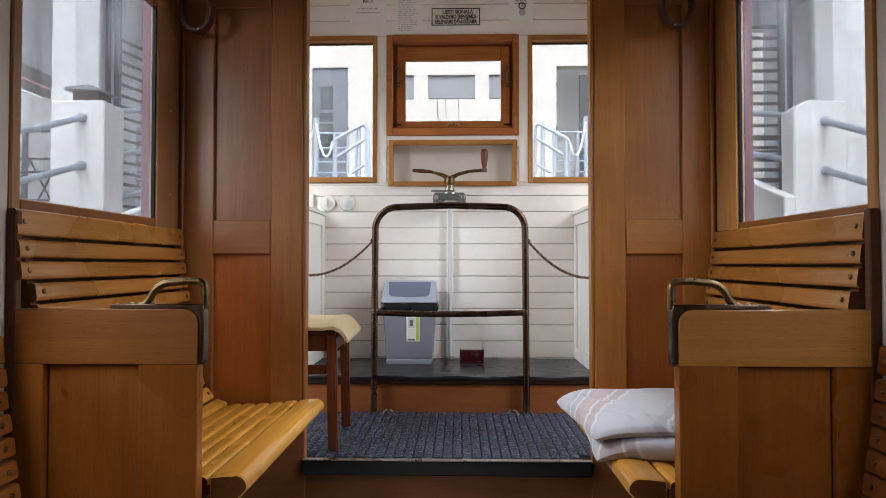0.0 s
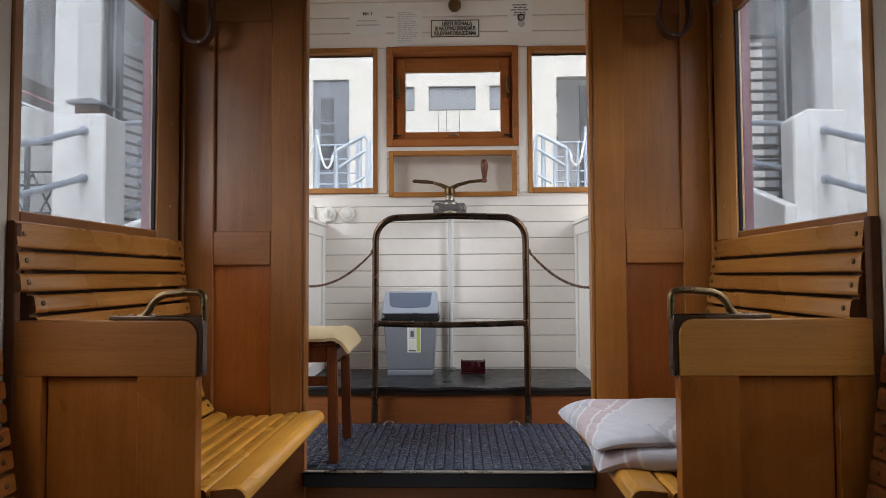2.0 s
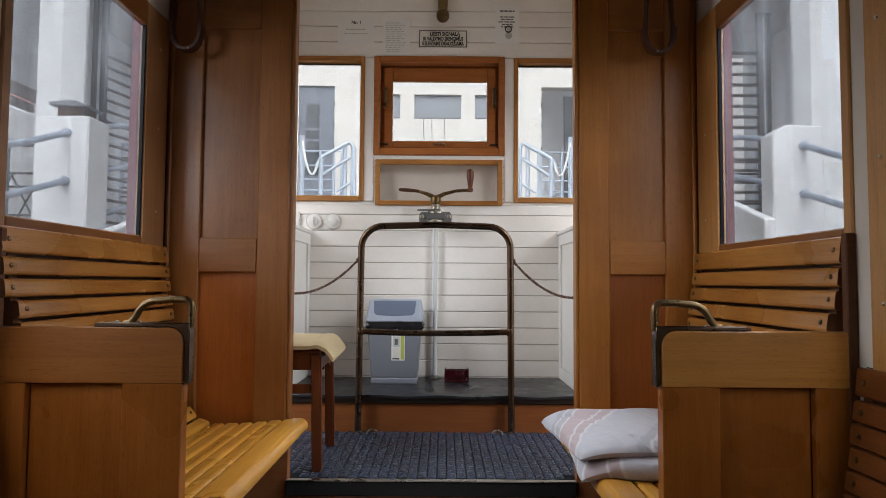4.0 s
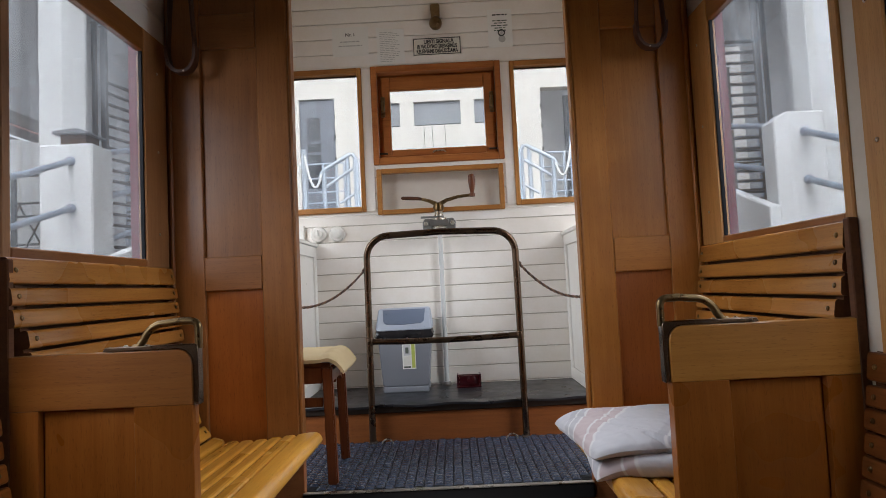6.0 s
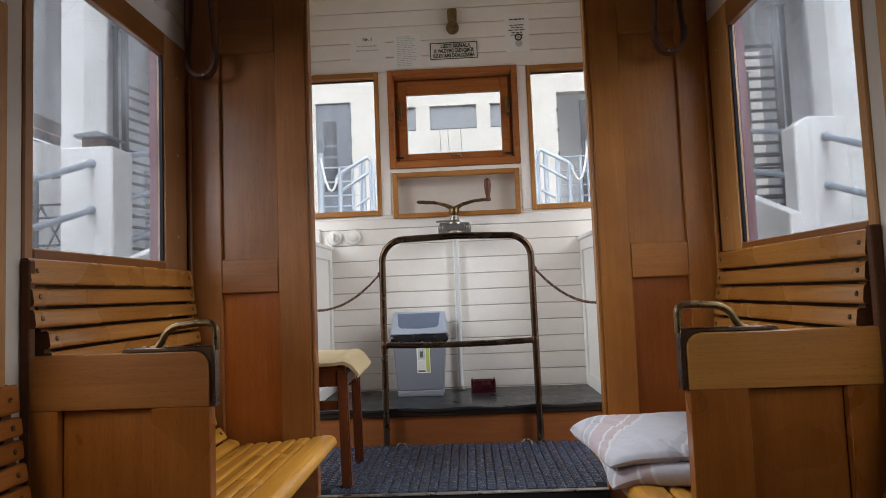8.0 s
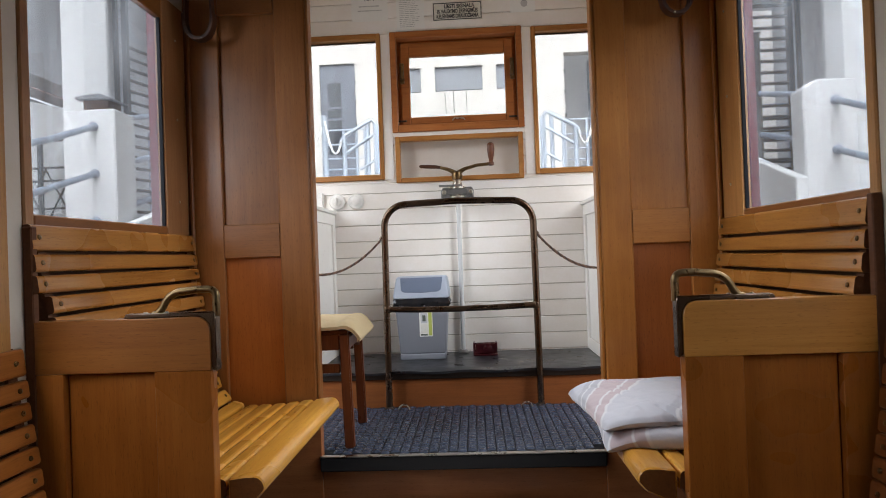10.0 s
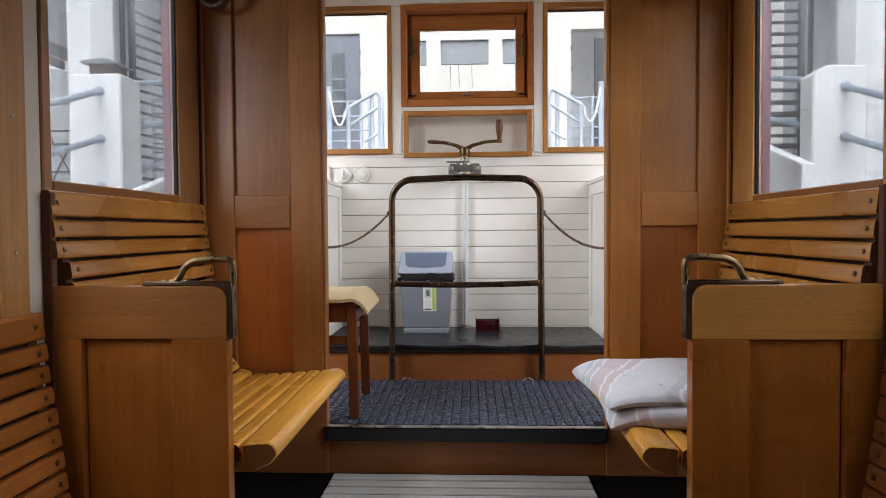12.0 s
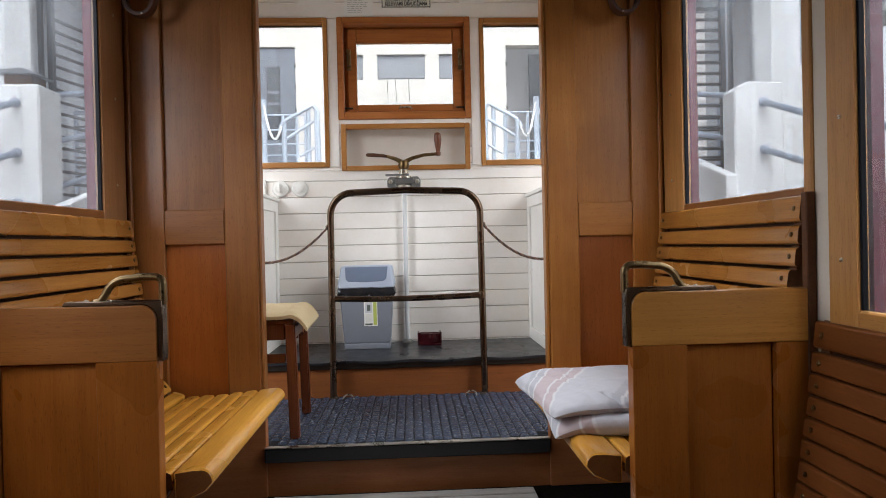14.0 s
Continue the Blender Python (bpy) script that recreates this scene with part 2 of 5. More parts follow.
def striped_cloth(name, start):
    """Faded pillow ticking: wide pale fields, pink and grey bands and thin white lines between them."""
    m, n, l, p = material(name)
    v = coords(n, l, shift=False)
    wob = n.new("ShaderNodeVectorMath")
    wob.operation = "DOT_PRODUCT"
    wob.inputs[1].default_value = (1.0, -0.62, 0.55)
    l.new(v, wob.inputs[0])
    soft = noise_tex(n, l, v, 5.0, 2)
    sway = n.new("ShaderNodeMath")
    sway.operation = "MULTIPLY_ADD"
    sway.inputs[1].default_value = 0.05
    l.new(soft, sway.inputs[0])
    l.new(wob.outputs["Value"], sway.inputs[2])
    turn = n.new("ShaderNodeMath")
    turn.operation = "MULTIPLY_ADD"
    turn.inputs[1].default_value, turn.inputs[2].default_value = 1 / 0.42, start
    l.new(sway.outputs[0], turn.inputs[0])
    part_of = n.new("ShaderNodeMath")
    part_of.operation = "FRACT"
    l.new(turn.outputs[0], part_of.inputs[0])
    white, pale, pink, grey = (0.62, 0.615, 0.62), (0.51, 0.51, 0.545), (0.47, 0.385, 0.395), (0.42, 0.42, 0.455)
    stops = []
    for a, b, col in ((0.0, 0.09, pink), (0.10, 0.115, white), (0.125, 0.20, pink), (0.21, 0.225, white), (0.24, 0.35, pale), (0.36, 0.70, pale), (0.72, 0.78, grey), (0.79, 0.805, white), (0.815, 0.89, grey), (0.90, 0.915, white), (0.925, 1.0, pink)):
        stops += [(a, col), (b, col)]
    c = ramp(n, l, part_of.outputs[0], stops)
    l.new(mix_col(n, l, 0.35, c, ramp(n, l, noise_tex(n, l, v, 6, 4), [(0.3, (0.78, 0.78, 0.82)), (0.7, (1, 1, 1))]), "MULTIPLY"), p.inputs["Base Color"])
    p.inputs["Roughness"].default_value = 0.9
    p.inputs["Sheen Weight"].default_value = 0.2
    bump(n, l, p, noise_tex(n, l, v, 11, 4, 0.5, 1.8), 0.30, 0.008)
    return m


def window_glass(name, haze, tint, grit):
    """Filmed pane; haze is the share of dust that scatters light; tint also holds down the bright outdoors."""
    m, n, l, p = material(name)
    p.inputs["Base Color"].default_value = (0.9, 0.92, 0.94, 1)
    p.inputs["Roughness"].default_value = 0.04
    p.inputs["Specular IOR Level"].default_value = 0.5
    clear = n.new("ShaderNodeBsdfTransparent")
    gloss = n.new("ShaderNodeBsdfGlossy")
    gloss.inputs["Roughness"].default_value = 0.03
    facing = n.new("ShaderNodeLayerWeight")
    facing.inputs["Blend"].default_value = 0.5
    steep = n.new("ShaderNodeMath")
    steep.operation = "POWER"
    steep.inputs[1].default_value = 4.0
    fres = n.new("ShaderNodeMath")
    fres.operation = "MULTIPLY_ADD"
    fres.inputs[1].default_value, fres.inputs[2].default_value = 0.35, 0.02
    l.new(facing.outputs["Facing"], steep.inputs[0])
    l.new(steep.outputs[0], fres.inputs[0])
    dust = n.new("ShaderNodeBsdfTranslucent")
    dust.inputs["Color"].default_value = (0.8, 0.84, 0.9, 1)
    a, b = n.new("ShaderNodeMixShader"), n.new("ShaderNodeMixShader")
    v = coords(n, l, (1, 1, 0.45), False)
    amount = ramp(n, l, noise_tex(n, l, v, 5, 5), [(0.3, (haze * 0.45,) * 3), (0.7, (haze * 1.5,) * 3)])
    speck = ramp(n, l, noise_tex(n, l, coords(n, l, (1, 1, 1), False), 280, 3, 0.7), [(0.42, (0.55,) * 3), (0.66, (2.0,) * 3)])
    streak = ramp(n, l, noise_tex(n, l, coords(n, l, (1, 14, 1.2), False), 1.6, 4), [(0.4, (0.8,) * 3), (0.7, (1.5,) * 3)])
    amount = mix_col(n, l, 1.0, mix_col(n, l, 1.0, amount, speck, "MULTIPLY"), streak, "MULTIPLY")
    cloud = ramp(n, l, noise_tex(n, l, coords(n, l, (1, 2.4, 0.9), False), 1.7, 4, 0.55), [(0.50, (0.0,) * 3), (0.72, (haze * 2.2,) * 3)])
    amount = mix_col(n, l, 1.0, amount, cloud, "ADD")
    dots = ramp(n, l, noise_tex(n, l, coords(n, l, (1, 1, 1), False), 330, 2, 0.6), [(0.36, (1 - grit,) * 3), (0.56, (1.0,) * 3)])
    l.new(mix_col(n, l, 1.0, tint, dots, "MULTIPLY"), clear.inputs["Color"])
    l.new(amount, a.inputs[0])
    l.new(clear.outputs[0], a.inputs[1])
    l.new(dust.outputs[0], a.inputs[2])
    l.new(fres.outputs[0], b.inputs[0])
    l.new(a.outputs[0], b.inputs[1])
    l.new(gloss.outputs[0], b.inputs[2])
    l.new(b.outputs[0], n["Material Output"].inputs["Surface"])
    return m


cloth_top = striped_cloth("striped_cotton", 0.97)
cloth_low = striped_cloth("striped_cotton_lower", 0.63)
glass_front = window_glass("front_glass", 0.010, (0.63, 0.645, 0.66), 0.03)
glass_side = window_glass("dusty_side_glass", 0.018, (0.475, 0.49, 0.51), 0.17)


# ---- building helpers ----
def part(name, bm, mat, parent=None, label="", smooth=False):
    me = bpy.data.meshes.new(name)
    bm.normal_update()
    bm.to_mesh(me)
    bm.free()
    me.materials.append(mat)
    if smooth:
        me.shade_smooth()
        me.set_sharp_from_angle(angle=radians(40))
    ob = new(name, me)
    if parent:
        ob.parent = parent
        ob.matrix_parent_inverse = base_of(parent).inverted()
    if label:
        ob["label"] = label
    return ob


def base_of(ob):
    return (base_of(ob.parent) @ ob.matrix_parent_inverse @ ob.matrix_basis) if ob.parent else ob.matrix_basis.copy()


def thing(name, at, label, category, group="", kind=""):
    ob = new(name)
    ob.empty_display_size = 0.1
    ob.matrix_basis = pose(*at)
    return tagged(ob, label, category, group, kind)


def box(bm, x0, x1, y0, y1, z0, z1, bev=0.0, seg=1):
    m = Matrix.Translation(((x0 + x1) / 2, (y0 + y1) / 2, (z0 + z1) / 2)) @ Matrix.Diagonal((abs(x1 - x0), abs(y1 - y0), abs(z1 - z0), 1))
    vs = bmesh.ops.create_cube(bm, size=1, matrix=m)["verts"]
    if bev:
        es = list({e for v in vs for e in v.link_edges})
        bmesh.ops.bevel(bm, geom=es, offset=bev, segments=seg, affect="EDGES", profile=0.5)
    return bm


def new_box(*a, **k):
    return box(bmesh.new(), *a, **k)


def prism(bm, outline, place, depth, bev=0.0, seg=1):
    """A solid from a 2D outline; place(u, v, w) gives the point, w from 0 to depth."""
    a = [bm.verts.new(place(u, v, 0)) for u, v in outline]
    b = [bm.verts.new(place(u, v, depth)) for u, v in outline]
    n = len(a)
    faces = [bm.faces.new(a), bm.faces.new(b[::-1])] + [bm.faces.new((a[i], b[i], b[(i + 1) % n], a[(i + 1) % n])) for i in range(n)]
    bmesh.ops.recalc_face_normals(bm, faces=faces)
    if bev:
        bmesh.ops.bevel(bm, geom=list({e for f in faces for e in f.edges}), offset=bev, segments=seg, affect="EDGES", profile=0.5)
    return bm


def sweep(bm, pts, r, seg=10, closed=False, flat=1.0):
    """A round (or flattened) bar along a line of points; r may be one radius or one a point."""
    pts = [Vector(p) for p in pts]
    n = len(pts)
    rs = r if isinstance(r, (list, tuple)) else [r] * n
    rings, side = [], None
    for i, p in enumerate(pts):
        a, b = pts[(i - 1) % n if closed else max(i - 1, 0)], pts[(i + 1) % n if closed else min(i + 1, n - 1)]
        d = (b - a).normalized()
        if side is None:
            side = d.orthogonal().normalized()
        side = (side - d * side.dot(d)).normalized()
        up = d.cross(side)
        rings.append([bm.verts.new(p + rs[i] * (math.cos(t) * side + flat * math.sin(t) * up)) for t in (2 * math.pi * k / seg for k in range(seg))])
    for i in range(n if closed else n - 1):
        a, b = rings[i], rings[(i + 1) % n]
        for k in range(seg):
            bm.faces.new((a[k], a[(k + 1) % seg], b[(k + 1) % seg], b[k]))
    if not closed:
        bm.faces.new(rings[0][::-1])
        bm.faces.new(rings[-1])
    return bm


def lathe(bm, profile, at, axis="z", seg=20):
    """A turned solid: profile of (radius, height) round an axis through at."""
    at = Vector(at)
    rings = []
    for r, h in profile:
        ring = []
        for k in range(seg):
            c, s = r * math.cos(2 * math.pi * k / seg), r * math.sin(2 * math.pi * k / seg)
            ring.append(bm.verts.new(at + Vector({"z": (c, s, h), "y": (c, h, s), "x": (h, c, s)}[axis])))
        rings.append(ring)
    fs = []
    for a, b in zip(rings, rings[1:]):
        fs += [bm.faces.new((a[k], a[(k + 1) % seg], b[(k + 1) % seg], b[k])) for k in range(seg)]
    fs += [bm.faces.new(rings[0]), bm.faces.new(rings[-1])]
    bmesh.ops.recalc_face_normals(bm, faces=fs)
    return bm


def arc(cx, cy, r, a0, a1, n=8):
    return [(cx + r * math.cos(radians(a0 + (a1 - a0) * k / n)), cy + r * math.sin(radians(a0 + (a1 - a0) * k / n))) for k in range(n + 1)]


def cut(lo, hi, holes):
    """What is left of lo..hi outside the holes."""
    out, at = [], lo
    for a, b in sorted(holes):
        if a > at + 0.01:
            out.append((at, min(a, hi)))
        at = max(at, b)
    if at < hi - 0.01:
        out.append((at, hi))
    return [(a, b) for a, b in out if b - a > 0.012]


def plank_wall(parent, axis, face, back, lo, hi, z0, z1, pitch, holes, mat):
    """Horizontal boards with a shadow joint between them, and openings cut through: holes are (a, b, z0, z1)."""
    edges = sorted({z0, z1, *(z0 + pitch * k for k in range(int((z1 - z0) / pitch) + 1)), *(h for o in holes for h in o[2:] if z0 < h < z1)})
    for a, b in zip(edges, edges[1:]):
        if b - a < 0.004:
            continue
        mid = (a + b) / 2
        on_joint_a = abs((a - z0) / pitch - round((a - z0) / pitch)) < 1e-4
        low = a + (0.0036 if on_joint_a else 0.0)
        for u, v in cut(lo, hi, [o[:2] for o in holes if o[2] < mid < o[3]]):
            bm = bmesh.new()
            if axis == "x":
                box(bm, u, v, min(face, back), max(face, back), low, b)
            else:
                box(bm, min(face, back), max(face, back), u, v, low, b)
            if b - low > 0.02:
                n = Vector((0, face - back, 0) if axis == "x" else (face - back, 0, 0)).normalized()
                es = [e for e in bm.edges if all(abs((w.co.y if axis == "x" else w.co.x) - face) < 1e-5 for w in e.verts) and abs(e.verts[0].co.z - e.verts[1].co.z) < 1e-5]
                bmesh.ops.bevel(bm, geom=es, offset=0.003, segments=1, affect="EDGES")
            part("plank", bm, mat, parent)
    # sheet behind the boards, seen only in the joints
    bm = bmesh.new()
    d = 0.012 if face < back else -0.012
    for k, (a, b) in enumerate(zip(edges, edges[1:])):
        mid = (a + b) / 2
        for u, v in cut(lo, hi, [o[:2] for o in holes if o[2] < mid < o[3]]):
            if axis == "x":
                box(bm, u, v, min(face + d, back - d / 3), max(face + d, back - d / 3), a, b)
            else:
                box(bm, min(face + d, back - d / 3), max(face + d, back - d / 3), u, v, a, b)
    part("backing", bm, joint_dirt, parent)


def mitred_frame(parent, axis, a0, a1, z0, z1, near, far, w, mat, name="window_frame", bev=0.004, widths=None, upright=None):
    """Four frame members round an opening; w is their width, or widths (left, right, bottom, top)."""
    wl_, wr_, wb_, wt_ = widths or (w, w, w, w)
    def put(bm, u0, u1, v0, v1):
        if axis == "x":
            return box(bm, u0, u1, near, far, v0, v1, bev)
        return box(bm, near, far, u0, u1, v0, v1, bev)
    for k, (u0, u1, v0, v1) in enumerate(((a0, a0 + wl_, z0, z1), (a1 - wr_, a1, z0, z1), (a0 + wl_, a1 - wr_, z0, z0 + wb_), (a0 + wl_, a1 - wr_, z1 - wt_, z1))):
        part(name, put(bmesh.new(), u0, u1, v0, v1), upright if upright and k < 2 else mat, parent)


# ---- the car's shell ----
HALF = 1.065          # inner half width
FRONT = 3.62          # inner face of the front wall
REAR = -3.3
PANEL = 2.18          # face of the panelled cross walls
DIV = 1.22            # face of the bench dividers
MAT_Z, DECK_Z, FLOOR_Z, LOW_Z = -0.010, 0.172, -0.190, -0.490


def vault(x):
    return 2.74 - 0.11 * x * x


# front wall with three windows and a niche
wall_front = thing("wall_front", (0, FRONT, 0), "white painted tongue-and-groove boarded end wall with three windows", "wall", kind="structure")
LW, CW, RW, NI = (-0.99, -0.457, 1.262, 2.172), (-0.390, 0.423, 1.553, 2.174), (0.489, 0.99, 1.258, 2.166), (-0.378, 0.411, 1.237, 1.519)
plank_wall(wall_front, "x", FRONT, FRONT + 0.05, -1.10, 1.10, -0.623, 2.80, 0.0998, [LW, CW, RW, NI], white_board)


def fixed_window(name, o, label):
    w = thing(name, (o[0], FRONT, o[2]), label, "window", kind="structure")
    mitred_frame(w, "x", o[0] - 0.004, o[1] + 0.004, o[2] - 0.004, o[3] + 0.004, FRONT - 0.018, FRONT + 0.07, 0.033, frame_x, widths=(0.027, 0.027, 0.034, 0.034), upright=frame_z)
    g = part("pane", new_box(o[0] + 0.018, o[1] - 0.018, FRONT + 0.045, FRONT + 0.050, o[2] + 0.025, o[3] - 0.025), glass_front, w)
    g.visible_shadow = False
    # black strip standing for the dark line below the top member
    part("gasket", new_box(o[0] + 0.024, o[1] - 0.024, FRONT + 0.032, FRONT + 0.042, o[3] - 0.038, o[3] - 0.0305), black_iron, w, "black rubber gasket")


fixed_window("window_1", LW, "fixed end window in a light oak frame")
fixed_window("window_2", RW, "fixed end window in a light oak frame")
win = thing("window_3", (0.017, FRONT, CW[2]), "tilting centre window with a reddish wooden sash and brass catches", "window", kind="structure")
mitred_frame(win, "x", CW[0] - 0.004, CW[1] + 0.004, CW[2] - 0.004, CW[3] + 0.004, FRONT - 0.020, FRONT + 0.085, 0.036, sash, widths=(0.036, 0.036, 0.045, 0.040))
mitred_frame(win, "x", CW[0] + 0.030, CW[1] - 0.030, CW[2] + 0.038, CW[3] - 0.036, FRONT + 0.062, FRONT + 0.095, 0.03, sash, "rebate", widths=(0.03, 0.03, 0.012, 0.03))
part("sash", new_box(-0.332, -0.278, FRONT + 0.014, FRONT + 0.046, 1.60, 2.112, bev=0.004), sash, win)
part("sash", new_box(0.318, 0.372, FRONT + 0.014, FRONT + 0.046, 1.60, 2.112, bev=0.004), sash, win)
part("sash", new_box(-0.278, 0.318, FRONT + 0.014, FRONT + 0.046, 1.60, 1.645, bev=0.004), sash, win)
part("sash", new_box(-0.278, 0.318, FRONT + 0.014, FRONT + 0.046, 2.026, 2.112, bev=0.004), sash, win)
g = part("pane", new_box(-0.285, 0.325, FRONT + 0.030, FRONT + 0.034, 1.640, 2.028), glass_front, win)
g.visible_shadow = False
for s in (-1, 1):
    cx = 0.02 + s * 0.345
    catch = part("catch", new_box(cx - 0.014, cx + 0.014, FRONT - 0.006, FRONT + 0.0135, 1.855, 1.985, bev=0.004), brass, win, "dark brass window catch")
    part("catch_lever", sweep(bmesh.new(), [(cx, FRONT - 0.008, 1.955), (cx - s * 0.004, FRONT - 0.026, 1.93), (cx - s * 0.006, FRONT - 0.028, 1.875)], [0.008, 0.010, 0.013], 8), brass, catch, smooth=True)
    part("bolt", sweep(bmesh.new(), [(cx - 0.03, FRONT + 0.007, 1.622), (cx + 0.02, FRONT + 0.007, 1.622)], 0.006, 8), black_iron, win)
part("pull", sweep(bmesh.new(), [(-0.018, FRONT + 0.012, 1.618), (-0.010, FRONT - 0.004, 1.624), (0.05, FRONT - 0.004, 1.624), (0.058, FRONT + 0.012, 1.618)], 0.005, 8), screw_metal, win, "small bright metal pull", True)

for x0, x1 in ((LW[1] + 0.0045, CW[0] - 0.0045), (CW[1] + 0.0045, RW[0] - 0.0045)):
    part("cover_board", new_box(x0, x1, FRONT - 0.005, FRONT + 0.02, 1.262, 2.170, bev=0.001), white_board, wall_front)
niche = thing("niche", (0.017, FRONT, NI[2]), "shallow framed off-white wall niche, its back toned darker for shade", "niche", kind="structure")
mitred_frame(niche, "x", NI[0] - 0.003, NI[1] + 0.003, NI[2] - 0.003, NI[3] + 0.003, FRONT - 0.016, FRONT + 0.030, 0.030, frame_x, "frame")
part("back_panel", new_box(NI[0], NI[1], FRONT + 0.105, FRONT + 0.115, NI[2], NI[3]), niche_shade, niche)
for z in (NI[2], NI[3] - 0.01):
    part("lining", new_box(NI[0], NI[1], FRONT + 0.03, FRONT + 0.105, z, z + 0.01), white_flat, niche)
for x in (NI[0], NI[1] - 0.01):
    part("lining", new_box(x, x + 0.01, FRONT + 0.03, FRONT + 0.105, NI[2] + 0.01, NI[3] - 0.01), white_flat, niche)

# side walls: a window in each stepped bay; two unseen openings beside the platform, added for light
for s, side in ((-1, "left"), (1, "right")):
    low = 0.0 if s < 0 else -0.019
    SIDE = [(1.228, 2.165, 0.888 + low, 1.790), (0.21, 1.162, 0.602 + low, 1.52), (2.30, 2.955, 0.15, 2.00), (3.06, 3.54, 1.15, 2.00)]
    w = thing("wall_" + side, (s * HALF, 0, 0), "white boarded side wall with a row of windows", "wall", kind="structure")
    plank_wall(w, "y", s * HALF, s * (HALF + 0.05), REAR - 0.05, FRONT + 0.05, -1.0, 2.80, 0.0998, SIDE, white_board)
    for k, o in enumerate(SIDE):
        near_w, far_w, sill_w, edge = ((0.036, 0.183, 0.062, 0.157), (0.045, 0.104, 0.046, 0.098), (0.045, 0.125, 0.066, 0.104), (0.045, 0.125, 0.066, 0.104))[k]
        wd = thing("window_%d" % (4 + k + (4 if s > 0 else 0)), (s * HALF, o[0], o[2]), "dusty side window in an oak frame with a maroon outer edge", "window", kind="structure")
        mitred_frame(wd, "y", o[0] - 0.004, o[1] + 0.004, o[2] - 0.032, o[3] + 0.004, s * (HALF - 0.010), s * (HALF + 0.020), 0.035, lit_sill_y if k == 1 else oak_y, widths=(near_w, far_w, sill_w, 0.092), upright=lit_post_z if k == 1 or s > 0 else tan_z)
        g = part("pane", new_box(s * (HALF + 0.008), s * (HALF + 0.012), o[0] + 0.02, o[1] - 0.03, o[2] - 0.02, o[3] - 0.03), glass_side, wd)
        g.visible_shadow = False
        part("gasket", new_box(s * (HALF - 0.004), s * (HALF + 0.0075), o[1] - far_w - 0.0045, o[1] - far_w + 0.0035, o[2] - 0.030 + sill_w, o[3] - 0.04), rubber_base, wd, "black rubber gasket")
        part("outer_edge", new_box(s * (HALF + 0.030), s * (HALF + 0.060), o[1] - edge, o[1] - 0.02, o[2] - 0.02, o[3] + 0.02), red_body, wd, "maroon painted metal edge")
        for zz in (o[2] + 0.13, (o[2] + o[3]) / 2, o[3] - 0.14):
            part("screw", lathe(bmesh.new(), [(0.006, 0), (0.005, -0.003), (0.001, -0.004)] if s > 0 else [(0.006, 0), (0.005, 0.003), (0.001, 0.004)], (s * (HALF - 0.0095), o[1] - (0.075 if k == 0 else 0.045), zz), "x", 8), screw_metal, wd)
    part("cover_board", new_box(min(s * (HALF - 0.003), s * (HALF + 0.010)), max(s * (HALF - 0.003), s * (HALF + 0.010)), 1.1665, 1.2235, 0.30, 2.60, bev=0.001), shaded_cream, w, "plain cream board between the windows")
    # maroon outer skin below the windows
    part("outer_skin", new_box(s * (HALF + 0.058), s * (HALF + 0.068), REAR, FRONT, -1.0, 0.05), red_body, w)

# unseen wall, windowless and dark to limit light on the dividers
wall_rear = thing("wall_rear", (0, REAR, 0), "unseen rear wall of varnished boards closing the car", "wall", kind="structure")
for k in range(11):
    part("board", new_box(-1.1 + 0.2 * k, -0.904 + 0.2 * k, REAR - 0.05, REAR, -1.0, 2.72, bev=0.004), oak_z, wall_rear)

# vaulted ceiling
bm = bmesh.new()
xs = [-1.14 + 2.28 * k / 24 for k in range(25)]
outline = [(x, vault(x)) for x in xs] + [(x, vault(x) + 0.05) for x in xs[::-1]]
prism(bm, outline, lambda u, v, w: (u, PANEL + 0.02 + w, v), FRONT - PANEL + 0.05)
tagged(part("ceiling", bm, ceiling_white), "white painted arched ceiling over the platform", "ceiling", kind="structure")
# this stretch is out of view; its dark wood lowers the bounced light
bm = bmesh.new()
prism(bm, outline, lambda u, v, w: (u, REAR - 0.05 + w, v), PANEL + 0.02 - REAR + 0.05)
tagged(part("ceiling", bm, ceiling_wood), "unseen arched wooden ceiling over the benches, dark to cut bounce", "ceiling", kind="structure")

# floors: stepped up towards the front
fl = thing("floor", (0, 0, FLOOR_Z), "dark floor with a grey battened walkway between the benches", "floor", kind="structure")
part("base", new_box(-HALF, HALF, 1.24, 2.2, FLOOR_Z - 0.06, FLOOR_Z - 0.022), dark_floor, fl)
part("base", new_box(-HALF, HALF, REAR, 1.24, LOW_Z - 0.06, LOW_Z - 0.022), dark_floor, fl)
part("riser", new_box(-HALF, HALF, 1.235, 1.26, LOW_Z - 0.02, FLOOR_Z - 0.023), red_x, fl)
for k in range(13):
    y = 1.275 + 0.0668 * k
    part("batten", new_box(-0.515, 0.493, y, y + 0.0570, FLOOR_Z - 0.022, FLOOR_Z, bev=0.003), floor_grey, fl)
for k in range(20):
    y = REAR + 0.1 + 0.215 * k
    part("batten", new_box(-0.515, 0.493, y, y + 0.21, LOW_Z - 0.022, LOW_Z, bev=0.003), floor_grey, fl)

